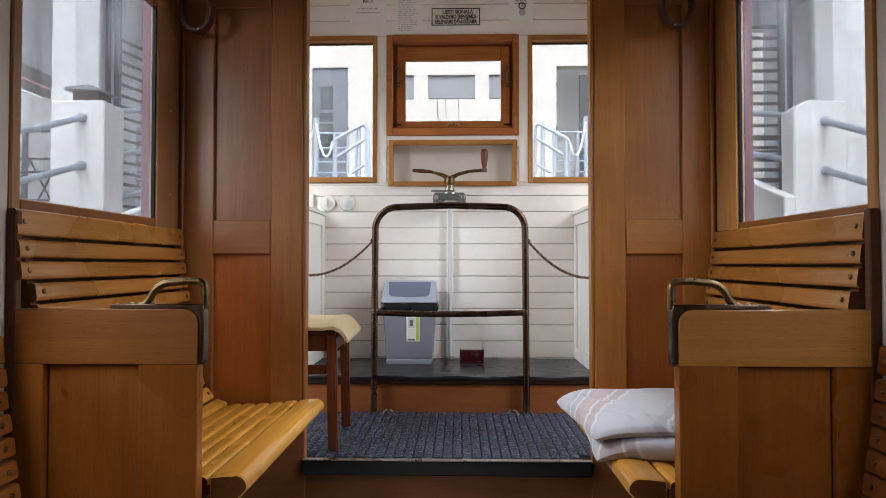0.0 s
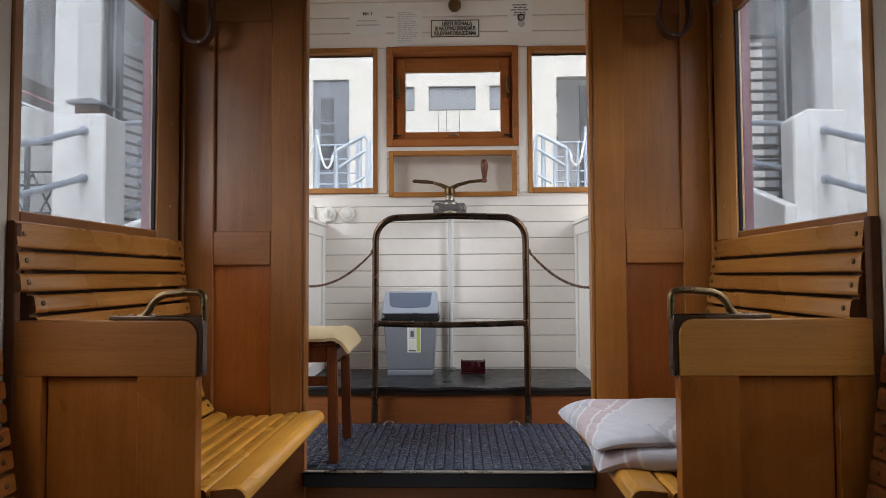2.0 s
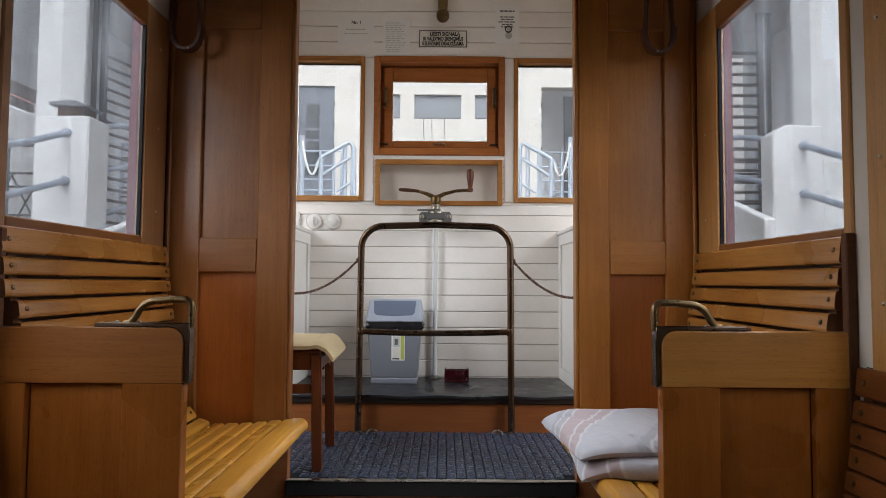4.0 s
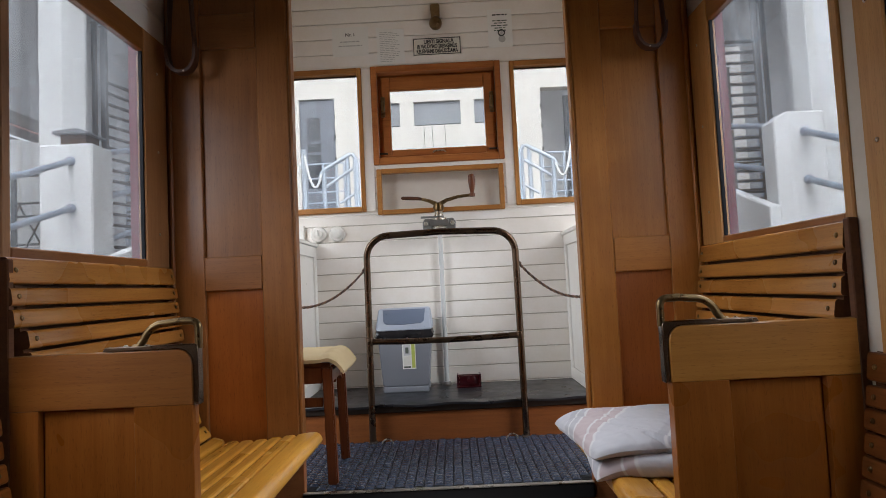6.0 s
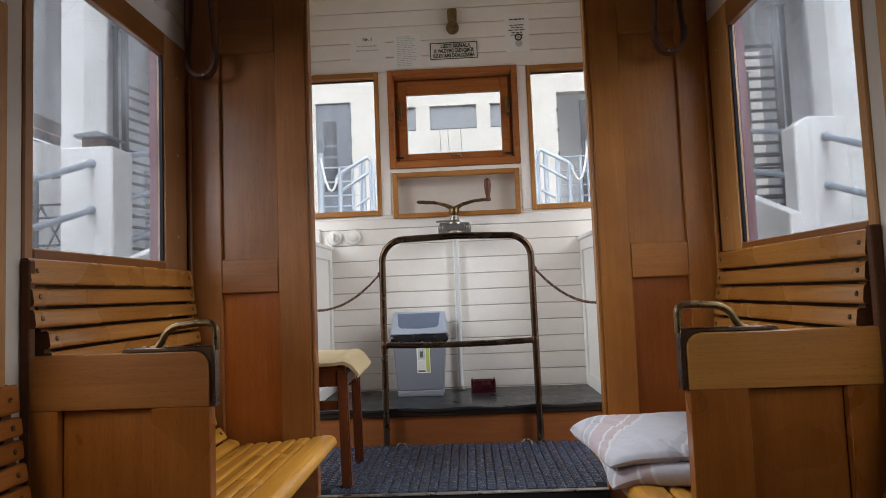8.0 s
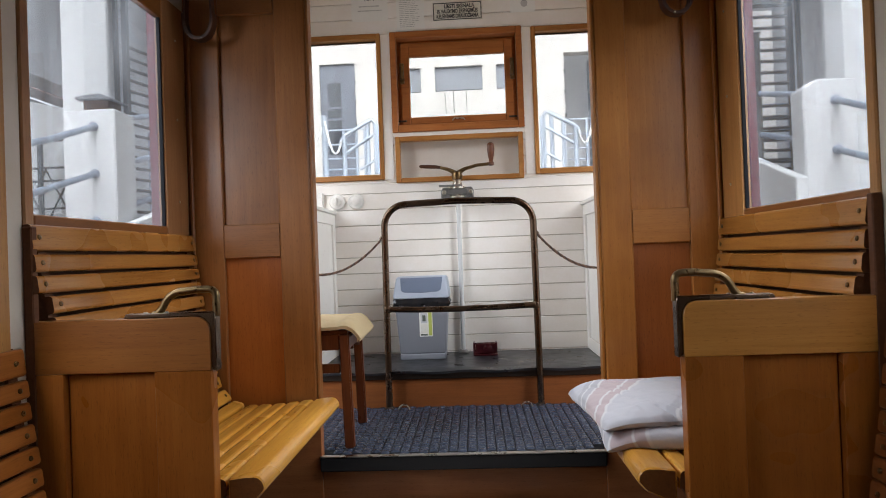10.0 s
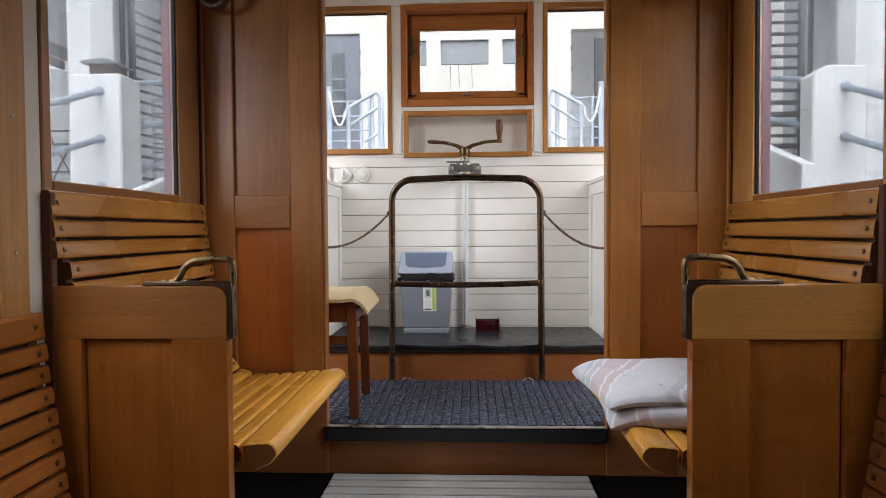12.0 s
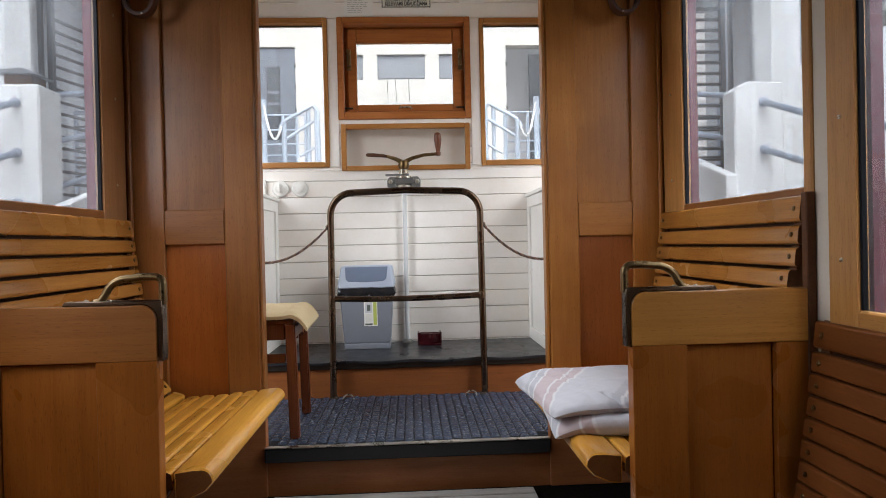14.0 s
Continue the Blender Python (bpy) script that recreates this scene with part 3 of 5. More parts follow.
part("underframe", prism(bmesh.new(), [(REAR, -1.0), (1.2, -1.0), (REAR, -2.36)], lambda u, v, w: (-0.9 + w, u, v), 1.8), black_iron, fl, "dark wedge-shaped underframe standing on the slope")
step = thing("platform", (0, PANEL, -0.2), "raised entrance platform with a reddish wooden riser", "platform", kind="structure")
part("riser", new_box(-0.550, 0.573, PANEL + 0.012, PANEL + 0.035, FLOOR_Z - 0.02, -0.072), kick_x, step)
part("deck_board", new_box(-HALF, HALF, PANEL + 0.035, 2.99, -0.12, MAT_Z - 0.014), dark_floor, step)
part("nosing", new_box(-0.556, 0.572, PANEL - 0.012, PANEL + 0.03, -0.072, MAT_Z - 0.006, bev=0.004), nosing_rubber, step, "black rubber stair nosing")
part("nosing_strip", new_box(-0.556, 0.572, PANEL - 0.015, PANEL + 0.012, MAT_Z - 0.0055, MAT_Z - 0.001, bev=0.001), strip_metal, step, "worn bright metal strip")
deck = thing("front_deck", (0, 2.98, 0), "raised driver's deck covered with black linoleum", "platform", kind="structure")
part("riser", new_box(-HALF, HALF, 2.985, 3.01, MAT_Z - 0.01, DECK_Z - 0.042), red_x, deck, "reddish brown varnished riser board")
part("edge_board", new_box(-HALF, HALF, 2.975, 3.01, DECK_Z - 0.041, DECK_Z - 0.006, bev=0.004), black_iron, deck)
bm = bmesh.new()
n = 44
rows = [[bm.verts.new((-HALF + 2 * HALF * i / n, y, DECK_Z + z + 0.004 * math.sin(i * 0.9) * f)) for i in range(n + 1)] for y, z, f in ((2.968, -0.012, 1), (2.970, 0, 1), (2.99, 0.003, 0.5), (3.1, 0.001, 0.2), (3.62, 0, 0))]
for a, b in zip(rows, rows[1:]):
    for i in range(n):
        bm.faces.new((a[i], a[i + 1], b[i + 1], b[i]))
part("lino", bm, lino, deck, "glossy black linoleum sheet", True)
part("deck_board", new_box(-HALF, HALF, 3.01, FRONT, DECK_Z - 0.04, DECK_Z - 0.012), dark_floor, deck)

# panelled cross walls on both sides of the passage
for s, side in ((-1, "left"), (1, "right")):
    w = thing("wall_panelled_" + side, (s * 0.8, PANEL, 0), "varnished oak frame-and-panel cross wall beside the passage", "wall", kind="structure")
    xin, xa, xb = (0.563, 0.692, 0.921) if s < 0 else (0.586, 0.709, 0.931)
    def slab(name, a, b, y0, y1, z0, z1, mat, bev=0.003, lab=""):
        part(name, new_box(min(s * a, s * b), max(s * a, s * b), y0, y1, z0, z1, bev=bev), mat, w, lab)
    up, cross = (oak_z, oak_x) if s < 0 else (lit_gold_z, lit_gold_x)
    slab("stile", xin, xa, PANEL, PANEL + 0.045, 0.121, 2.66, up, 0.006)
    slab("plinth", xin - 0.012, HALF - 0.003, PANEL + 0.002, PANEL + 0.044, FLOOR_Z - 0.02, 0.12, kick_x, 0.002)
    slab("stile", xb, HALF - 0.002, PANEL, PANEL + 0.045, 0.121, 2.61, up)
    for z0, z1 in ((0.791, 0.926), (1.776, 1.92), (2.52, 2.64)):
        slab("rail", xa + 0.0005, xb - 0.0005, PANEL + 0.001, PANEL + 0.044, z0, z1, cross)
    for z0, z1, mt in ((0.125, 0.791, lit_red_z if s < 0 else shaded_red_z), (0.926, 1.776, up), (1.92, 2.52, up)):
        slab("panel", xa - 0.004, xb + 0.004, PANEL + 0.019, PANEL + 0.032, z0 - 0.004, z1 + 0.004, mt, 0)
    slab("jamb", xin - 0.012, xin, PANEL + 0.004, PANEL + 0.060, 0.121, 2.66, up, 0.004)
    # corner bead between the wall and the window frame
    part("bead", new_box(min(s * 1.035, s * 1.05), max(s * 1.035, s * 1.05), PANEL - 0.016, PANEL, 0.4, 2.6, bev=0.004), up, w)


# ---- benches ----
def bench_profile(s, dz, lift):
    """The curve that the slats follow, from the seat's front up to the top of the back."""
    pts = [(0.573, 0.219), (0.72, 0.206), (0.83, 0.203), (0.90, 0.225), (0.945, 0.285), (0.970, 0.38), (0.995, 0.55), (1.018, 0.70), (1.040, 0.882)]
    return [(s * x, z + dz + (lift if z > 0.5 else 0)) for x, z in pts]


def along(pts, d):
    for (x0, z0), (x1, z1) in zip(pts, pts[1:]):
        n = math.hypot(x1 - x0, z1 - z0)
        if d <= n:
            return x0 + (x1 - x0) * d / n, z0 + (z1 - z0) * d / n, (x1 - x0) / n, (z1 - z0) / n
        d -= n
    return x1, z1, (x1 - x0) / n, (z1 - z0) / n


def bench(s, y0, y1, dz, label, slat_wood, lift=0.0, jut=0.022):
    b = thing("bench", (s * 0.8, (y0 + y1) / 2, FLOOR_Z + dz), label, "bench", "slatted benches along the side walls")
    pts = bench_profile(s, dz, lift)
    total = sum(math.hypot(q[0] - p[0], q[1] - p[1]) for p, q in zip(pts, pts[1:]))
    many = round((total - 0.078) / 0.0565)
    pitch = (total - 0.078) / many
    for k in range(many + 1):
        a = total if k == 0 else total - 0.078 - pitch * (k - 1)
        e = a - (0.068 if k == 0 else pitch - ((0.004 if slat_wood == shaded_slat_y else 0.009) if a > 0.42 else 0.002))
        xm, zm, tx, tz = along(pts, (a + e) / 2)
        nx, nz = -tz * -s, tx * -s
        if nz < 0 and abs(tx) > 0.7:
            nx, nz = -nx, -nz
        if abs(tz) > 0.7 and nx * s > 0:
            nx, nz = -nx, -nz
        th = 0.023 if abs(tz) > 0.5 else 0.045
        prof = []
        h = (a - e) / 2
        q = 1.0 if abs(tz) > 0.5 else 1.5
        for u, v in ((-h, -th), (-h, -0.008 * q), (-h + 0.0012 * q, -0.0045 * q), (-h + 0.004 * q, -0.0015 * q), (-h + 0.009 * q, 0), (h - 0.009 * q, 0), (h - 0.004 * q, -0.0015 * q), (h - 0.0012 * q, -0.0045 * q), (h, -0.008 * q), (h, -th)):
            prof.append((xm + tx * u + nx * v, zm + tz * u + nz * v))
        end = random.uniform(-0.003, 0.003)
        over = jut if zm - dz > 0.70 else 0.0
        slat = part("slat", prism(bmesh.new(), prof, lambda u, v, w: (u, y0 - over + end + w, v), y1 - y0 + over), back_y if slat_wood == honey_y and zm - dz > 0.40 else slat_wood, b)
        slat.data.materials.append(end_grain)
        for f in slat.data.polygons:
            f.material_index = 1 if abs(f.normal.y) > 0.9 else 0
        if abs(tz) > 0.6:
            for yy in (y0 - over + 0.028, y1 - 0.03):
                c = Vector((xm, yy, zm)) + Vector((nx, 0, nz)) * 0.0005
                part("bolt", sweep(bmesh.new(), [c, c + Vector((nx, 0, nz)) * 0.003, c + Vector((nx, 0, nz)) * 0.0045], [0.0072, 0.0060, 0.001], 10), brass, b)
    part("end_post", new_box(min(s * 1.035, s * 1.0612), max(s * 1.035, s * 1.0612), y0 - 0.047, y0 - 0.024, 0.30 + dz, 0.884 + dz, bev=0.003), end_grain, b, "dark brown upright board at the bench's end")
    # added sheet, near-black so the gaps between slats read as shade
    part("back_board", new_box(min(s * 1.0605, s * 1.0635), max(s * 1.0605, s * 1.0635), y0, y1, FLOOR_Z + dz, 0.866 + dz), dark_wood, b, "near-black board added behind the slats for the shade in the gaps")
    # broad rounded front rail of the seat
    nose = [(0.566, 0.220), (0.52, 0.226)] + [(x, z) for x, z in arc(0.500, 0.196, 0.031, 75, 190, 6)] + [(0.490, 0.168), (0.535, 0.148), (0.564, 0.147)]
    part("front_rail", prism(bmesh.new(), [(s * x, z + dz) for x, z in nose], lambda u, v, w: (u, y0 - 0.004 + w, v), y1 - y0, 0.004), honey_y, b, "worn rounded front rail of the seat", True).data.materials.append(rail_end)
    for child in b.children:
        if child.name.startswith("front_rail"):
            for f in child.data.polygons:
                f.material_index = 1 if abs(f.normal.y) > 0.9 else 0
    # end boards that carry the slats
    for yy in (y0 + 0.002, y1 - 0.035):
        q = [(x * s, z) for x, z in pts]
        out = [(x - 0.006, z - 0.022) for x, z in q[:4]] + [(x + 0.021, z - 0.004) for x, z in q[4:]] + [(1.062, q[-1][1]), (1.062, 0.30 + dz), (1.02, 0.19 + dz), (0.93, 0.125 + dz), (0.60, 0.135 + dz)]
        out = [(s * x, z) for x, z in out]
        part("end_board", prism(bmesh.new(), out, lambda u, v, w: (u, yy + w, v), 0.032), end_grain, b, "brown-stained end board")
    return b


def divider(s, y0, dz, bottom):
    """Panelled board at the bench's end, with a brass grab handle on its top corner."""
    d = thing("bench_divider", (s * 0.8, y0, bottom), "varnished oak bench divider with a sunk panel and rounded corner", "bench divider", "bench dividers")
    xi, xo = 0.583, HALF - 0.003
    xp, xq = (0.728, 0.965) if s < 0 else (0.722, 0.954)
    top, rail = 0.640 + dz, 0.505 + dz
    y1 = y0 + 0.040
    # top rail with a rounded inner corner
    out = [(xi, rail), (xi, top - 0.035)] + [(x, z) for x, z in arc(xi + 0.035, top - 0.035, 0.035, 180, 90, 6)][1:] + [(xo, top), (xo, rail)]
    part("top_rail", prism(bmesh.new(), [(s * x, z) for x, z in out], lambda u, v, w: (u, y0 + w, v), 0.040, 0.002), lit_rail_x if s > 0 else shaded_rail_x, d, smooth=True)
    for a, b_ in ((xi, xp), (xq, xo)):
        part("stile", new_box(min(s * a, s * b_), max(s * a, s * b_), y0 + 0.001, y1 - 0.001, bottom, rail - 0.0003, bev=0.0015), divider_z, d)
    part("bottom_rail", new_box(min(s * (xp + 0.0005), s * (xq - 0.0005)), max(s * (xp + 0.0005), s * (xq - 0.0005)), y0 + 0.001, y1 - 0.001, bottom, bottom + 0.12, bev=0.003), oak_x, d)
    part("panel", new_box(min(s * (xp + 0.0016), s * (xq - 0.0016)), max(s * (xp + 0.0016), s * (xq - 0.0016)), y0 + 0.020, y0 + 0.030, bottom + 0.1235, rail - 0.0028, bev=0.003), divider_z, d)
    # dark sheet showing round the panel's edge, drawn as the recess shadow
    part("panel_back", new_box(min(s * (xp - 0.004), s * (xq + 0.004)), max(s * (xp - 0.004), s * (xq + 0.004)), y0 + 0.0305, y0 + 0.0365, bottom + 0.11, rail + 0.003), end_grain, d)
    # grab handle: cast bracket along the edge and a bent brass grip
    h = part("grab_handle", bmesh.new(), brass, d, "worn brass grab handle on an iron bracket")
    ym = y0 + 0.020
    grip = [(0.572, 0.64), (0.572, 0.675)] + [(x, z) for x, z in arc(0.590, 0.690, 0.018, 180, 90, 5)] + [(0.62, 0.7085), (0.65, 0.705)] + [(x, z) for x, z in arc(0.655, 0.648, 0.057, 85, 20, 7)] + [(0.722, 0.650), (0.735, 0.647)]
    part("grip", sweep(bmesh.new(), [(s * x, ym, z + dz) for x, z in grip], 0.0095, 12), brass, h, "polished brass grip", True)
    plate = [(0.569, 0.503), (0.569, 0.64), (0.572, 0.652), (0.80, 0.652), (0.806, 0.6415), (0.620, 0.6415)] + [(x, z) for x, z in arc(0.618, 0.605, 0.036, 92, 180, 5)] + [(0.582, 0.508)]
    part("bracket", prism(bmesh.new(), [(s * x, z + dz) for x, z in plate], lambda u, v, w: (u, y0 + 0.004 + w, v), 0.032, 0.002), bronze, h, "dark browned bracket", True)
    for x in (0.70, 0.755):
        part("screw", lathe(bmesh.new(), [(0.006, 0), (0.005, 0.003), (0.001, 0.004)], (s * x, ym, 0.652 + dz), "z", 8), screw_metal, h)


for s in (-1, 1):
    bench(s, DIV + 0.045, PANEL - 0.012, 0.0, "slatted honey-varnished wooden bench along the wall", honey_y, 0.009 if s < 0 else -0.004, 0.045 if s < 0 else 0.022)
    divider(s, DIV, 0.0, LOW_Z)
    bench(s, 0.16, 1.182 if s < 0 else 1.197, -0.302 if s < 0 else -0.321, "lower slatted wooden bench, orange-brown, beside the aisle" if s < 0 else "lower slatted wooden bench beside the aisle, its shade put into darker slats", brown_y if s < 0 else shaded_slat_y)
    divider(s, 0.11, -0.29, LOW_Z)

# ---- the entrance platform ----
mat = thing("rubber_mat", (0, 2.57, MAT_Z - 0.014), "black ribbed rubber doormat covering the platform", "mat")
part("sheet", new_box(-1.04, 1.04, PANEL + 0.0505, 2.982, MAT_Z - 0.014, MAT_Z - 0.004, bev=0.003), rubber_base, mat)
part("sheet", new_box(-0.550, 0.573, PANEL - 0.006, PANEL + 0.050, MAT_Z - 0.014, MAT_Z - 0.004, bev=0.003), rubber_base, mat)
vs, fs = [], []
px, py = 0.0390, 0.0345
# rounded knobs in columns, every other column shifted by half a knob
KNOB = [(u, v) for v in (-1, -0.55, 0.35, 1) for u in (-1, -0.6, 0.6, 1)]
for i in range(-27, 28):
    for j in range(int(0.760 / py)):
        x, y = 0.010 + px * i, PANEL + 0.036 + py * (j + 0.5 * (i % 2))
        if abs(x) > (0.525 if y < PANEL + 0.080 else 1.02):
            continue
        a = len(vs)
        for u, v in KNOB:
            z = -0.0046 if max(abs(u), abs(v)) == 1 else (0.0040 if v > 0 else 0.0022)
            vs.append((x + 0.0182 * u, y + 0.0163 * v, MAT_Z + z + 0.0006 * math.sin(i * 7.1 + j * 3.3)))
        fs += [(a + 4 * q + p, a + 4 * q + p + 1, a + 4 * q + p + 5, a + 4 * q + p + 4) for q in range(3) for p in range(3)]
me = bpy.data.meshes.new("ribs")
me.from_pydata(vs, [], fs)
me.materials.append(rubber)
me.polygons.foreach_set("use_smooth", [True] * len(me.polygons))
ribs = new("ribs", me)
ribs.parent = mat
ribs.matrix_parent_inverse = base_of(mat).inverted()
ribs["kind"] = "stuff"

# hoop barrier
hoop = thing("hoop_barrier", (0.01, 2.95, MAT_Z), "browned brass tube hoop barrier with a middle crossbar", "barrier")
r, xl, xr, top = 0.115, -0.375, 0.395, 1.045
pts = [(xl - 0.006, MAT_Z - 0.003), (xl - 0.003, 0.5), (xl, top - r)] + arc(xl + r, top - r, r, 180, 90, 8)[1:] + [(0.01, top + 0.008)] + arc(xr - r, top - r, r, 90, 0, 8) + [(xr + 0.003, 0.5), (xr + 0.006, MAT_Z - 0.003)]
part("hoop", sweep(bmesh.new(), [(x, 2.95, z) for x, z in pts], 0.0175, 14), bronze, hoop, smooth=True)
part("crossbar", sweep(bmesh.new(), [(xl, 2.95, 0.502), (-0.2, 2.944, 0.496), (0.01, 2.940, 0.495), (0.2, 2.944, 0.497), (xr, 2.95, 0.503)], 0.0155, 14), bronze, hoop, smooth=True)
for x in (xl, xr):
    part("collar", lathe(bmesh.new(), [(0.0178, -0.018), (0.0195, -0.014), (0.0195, 0.014), (0.0178, 0.018)], (x, 2.95, 0.502), "z", 14), bronze, hoop, smooth=True)
    part("foot_flange", lathe(bmesh.new(), [(0.026, 0), (0.026, 0.003), (0.021, 0.006), (0.0180, 0.012)], (x, 2.95, MAT_Z - 0.003), "z", 16), black_iron, hoop, smooth=True)

for x in (xl + 0.075, xr - 0.07):
    ring = thing("floor_ring", (x, 2.90, MAT_Z), "small bright steel lifting ring in the mat", "ring", "lifting rings")
    part("loop", sweep(bmesh.new(), [(x + 0.028 * math.cos(radians(a)), 2.90, MAT_Z + 0.028 * math.sin(radians(a))) for a in range(0, 181, 20)], 0.004, 8), screw_metal, ring, smooth=True)


def rope(x0, z0, y0, x1, z1, y1, sag):
    t = thing("rope", ((x0 + x1) / 2, (y0 + y1) / 2, z1), "twisted brown barrier rope hanging in a curve", "rope", "barrier ropes")
    n = 60
    mid = [Vector((x0 + (x1 - x0) * k / n, y0 + (y1 - y0) * k / n, z0 + (z1 - z0) * k / n - sag * 4 * (k / n) * (1 - k / n))) for k in range(n + 1)]
    for ph, fibre in ((0, rope_mat), (math.pi, rope_dark)):
        line = [p + 0.0037 * Vector((0.3 * math.sin(k * 1.1 + ph), math.cos(k * 1.1 + ph), math.sin(k * 1.1 + ph))) for k, p in enumerate(mid)]
        part("strand", sweep(bmesh.new(), line, 0.0044, 6), fibre, t, smooth=True)
    part("hook", sweep(bmesh.new(), [(x0, y0, z0 + 0.012), (x0 + (0.008 if x1 > x0 else -0.008), y0, z0)], 0.006, 8), bronze, t)


rope(xl - 0.017, 0.868, 2.95, -0.80, 0.706, 2.97, 0.070)
rope(xr + 0.017, 0.866, 2.95, 0.80, 0.692, 2.97, 0.072)

# stool with a fleece seat pad
stool = thing("stool", (-0.63, 2.45, MAT_Z), "reddish-brown wooden stool with low stretchers", "stool")
SX0, SX1, SY0, SY1, SH = -0.80, -0.455, 2.255, 2.64, 0.470
for i, x in enumerate((SX0, SX1)):
    for y in (SY0, SY1):
        bm = bmesh.new()
        bmesh.ops.create_cube(bm, size=1, matrix=Matrix.Translation((x - 0.008, y, MAT_Z + SH / 2)) @ Matrix.Diagonal((0.040, 0.036, SH, 1)))
        for v in bm.verts:
            if v.co.z < 0.1:
                v.co.x += 0.010 if i else -0.010
                v.co.y += -0.004 if y == SY0 else 0.004
        bmesh.ops.bevel(bm, geom=list(bm.edges), offset=0.005, segments=2, affect="EDGES")
        part("leg", bm, stool_wood, stool)
for y in (SY0, SY1):
    part("apron", new_box(SX0 + 0.012, SX1 - 0.029, y - 0.010, y + 0.010, 0.395, 0.460, bev=0.003), stool_wood, stool)
    part("stretcher", new_box(SX0 + 0.012, SX1 - 0.029, y - 0.010, y + 0.010, *((0.300, 0.338) if y == SY0 else (0.345, 0.385)), bev=0.003), stool_wood, stool)
for x in (SX0 - 0.008, SX1 - 0.008):
    bm = bmesh.new()
    out = [(SY0 + 0.018, 0.362), (SY0 + 0.06, 0.382), (SY0 + 0.12, 0.389), (SY1 - 0.12, 0.389), (SY1 - 0.06, 0.382), (SY1 - 0.018, 0.362), (SY1 - 0.018, 0.436), (SY0 + 0.018, 0.436)]
    part("apron", prism(bm, out, lambda u, v, w: (x - 0.010 + w, u, v), 0.020, 0.002), stool_wood, stool)
part("seat_board", new_box(SX0 - 0.02, SX1 + 0.006, SY0 - 0.012, SY1 + 0.012, 0.460, 0.478, bev=0.005), stool_wood, stool)
pad = thing("seat_pad", (-0.63, 2.45, 0.478), "cream fleece pad draped over the stool", "cushion")
bm = bmesh.new()
nx_, ny_ = 56, 48
def pad_z(u, v, low):
    e = max(abs(u), abs(v))
    drop = max(0.0, e - 0.80) / 0.20
    side = max(0.0, u - 0.60) / 0.40
    z = 0.506 + 0.014 * (1 - u * u) * (1 - v * v) - 0.012 * drop ** 2 + 0.010 * math.sin(math.pi * min(1.0, side)) - 0.050 * side ** 2.6
    z += 0.004 * noise.noise(Vector((u * 3, v * 3, 0))) + 0.002 * noise.noise(Vector((u * 13, v * 13, 4)))
    return z - ((0.026 - 0.012 * drop ** 2) if low else 0)
grid = {}
for low in (0, 1):
    for i in range(nx_ + 1):
        for j in range(ny_ + 1):
            u, v = 2 * i / nx_ - 1, 2 * j / ny_ - 1
            x = (SX0 + SX1) / 2 + 0.002 + u * (0.236 - low * 0.006)
            y = (SY0 + SY1) / 2 + v * (0.232 - low * 0.004)
            grid[low, i, j] = bm.verts.new((x, y, pad_z(u, v, low)))
for low in (0, 1):
    for i in range(nx_):
        for j in range(ny_):
            q = [grid[low, i, j], grid[low, i + 1, j], grid[low, i + 1, j + 1], grid[low, i, j + 1]]
            bm.faces.new(q if not low else q[::-1])
rim = [(i, 0) for i in range(nx_)] + [(nx_, j) for j in range(ny_)] + [(i, ny_) for i in range(nx_, 0, -1)] + [(0, j) for j in range(ny_, 0, -1)]
for (i, j), (k, m_) in zip(rim, rim[1:] + rim[:1]):
    bm.faces.new((grid[0, i, j], grid[1, i, j], grid[1, k, m_], grid[0, k, m_]))
part("fleece", bm, cream, pad, smooth=True)
random.seed(4)
for k in range(9):
    y = SY0 - 0.02 + random.random() * 0.1
    x = SX1 + 0.048 - random.random() * 0.01
    part("fringe", sweep(bmesh.new(), [(x, y, 0.462), (x + 0.003, y, 0.450), (x + random.uniform(-0.004, 0.004), y, 0.438 - random.random() * 0.015)], [0.002, 0.0015, 0.0006], 5), cream, pad)

# both stand slightly turned on the mat
stool.matrix_basis = pose(-0.642, 2.475, MAT_Z, 0, 0, 2.5)
pad.matrix_basis = pose(-0.642, 2.475, 0.478, 0, 0, 2.5)

# ---- the driver's deck ----
for s in (-1, 1):
    c = thing("side_cabinet", (s * 0.92, 3.3, DECK_Z), "white painted low side cabinet with a sunk door panel", "cabinet", "side cabinets")
    xf = 0.778 if s < 0 else 0.763
    part("body", new_box(min(s * (xf + 0.012), s * HALF), max(s * (xf + 0.012), s * HALF), 3.02, FRONT, DECK_Z - 0.01, 1.05), white_flat, c)
    for a, b_, z0, z1 in ((3.02, 3.075, DECK_Z + 0.002, 1.05), (3.56, FRONT - 0.001, DECK_Z + 0.002, 1.05), (3.0755, 3.5595, 0.985, 1.05), (3.0755, 3.5595, DECK_Z + 0.002, DECK_Z + 0.075)):
        part("door_rail", new_box(min(s * xf, s * (xf + 0.012)), max(s * xf, s * (xf + 0.012)), a, b_, z0, z1, bev=0.002), white_flat, c)
    part("top", new_box(min(s * (xf - 0.012), s * HALF), max(s * (xf - 0.012), s * HALF), 3.008, FRONT - 0.001, 1.0505, 1.072, bev=0.004), white_flat, c)

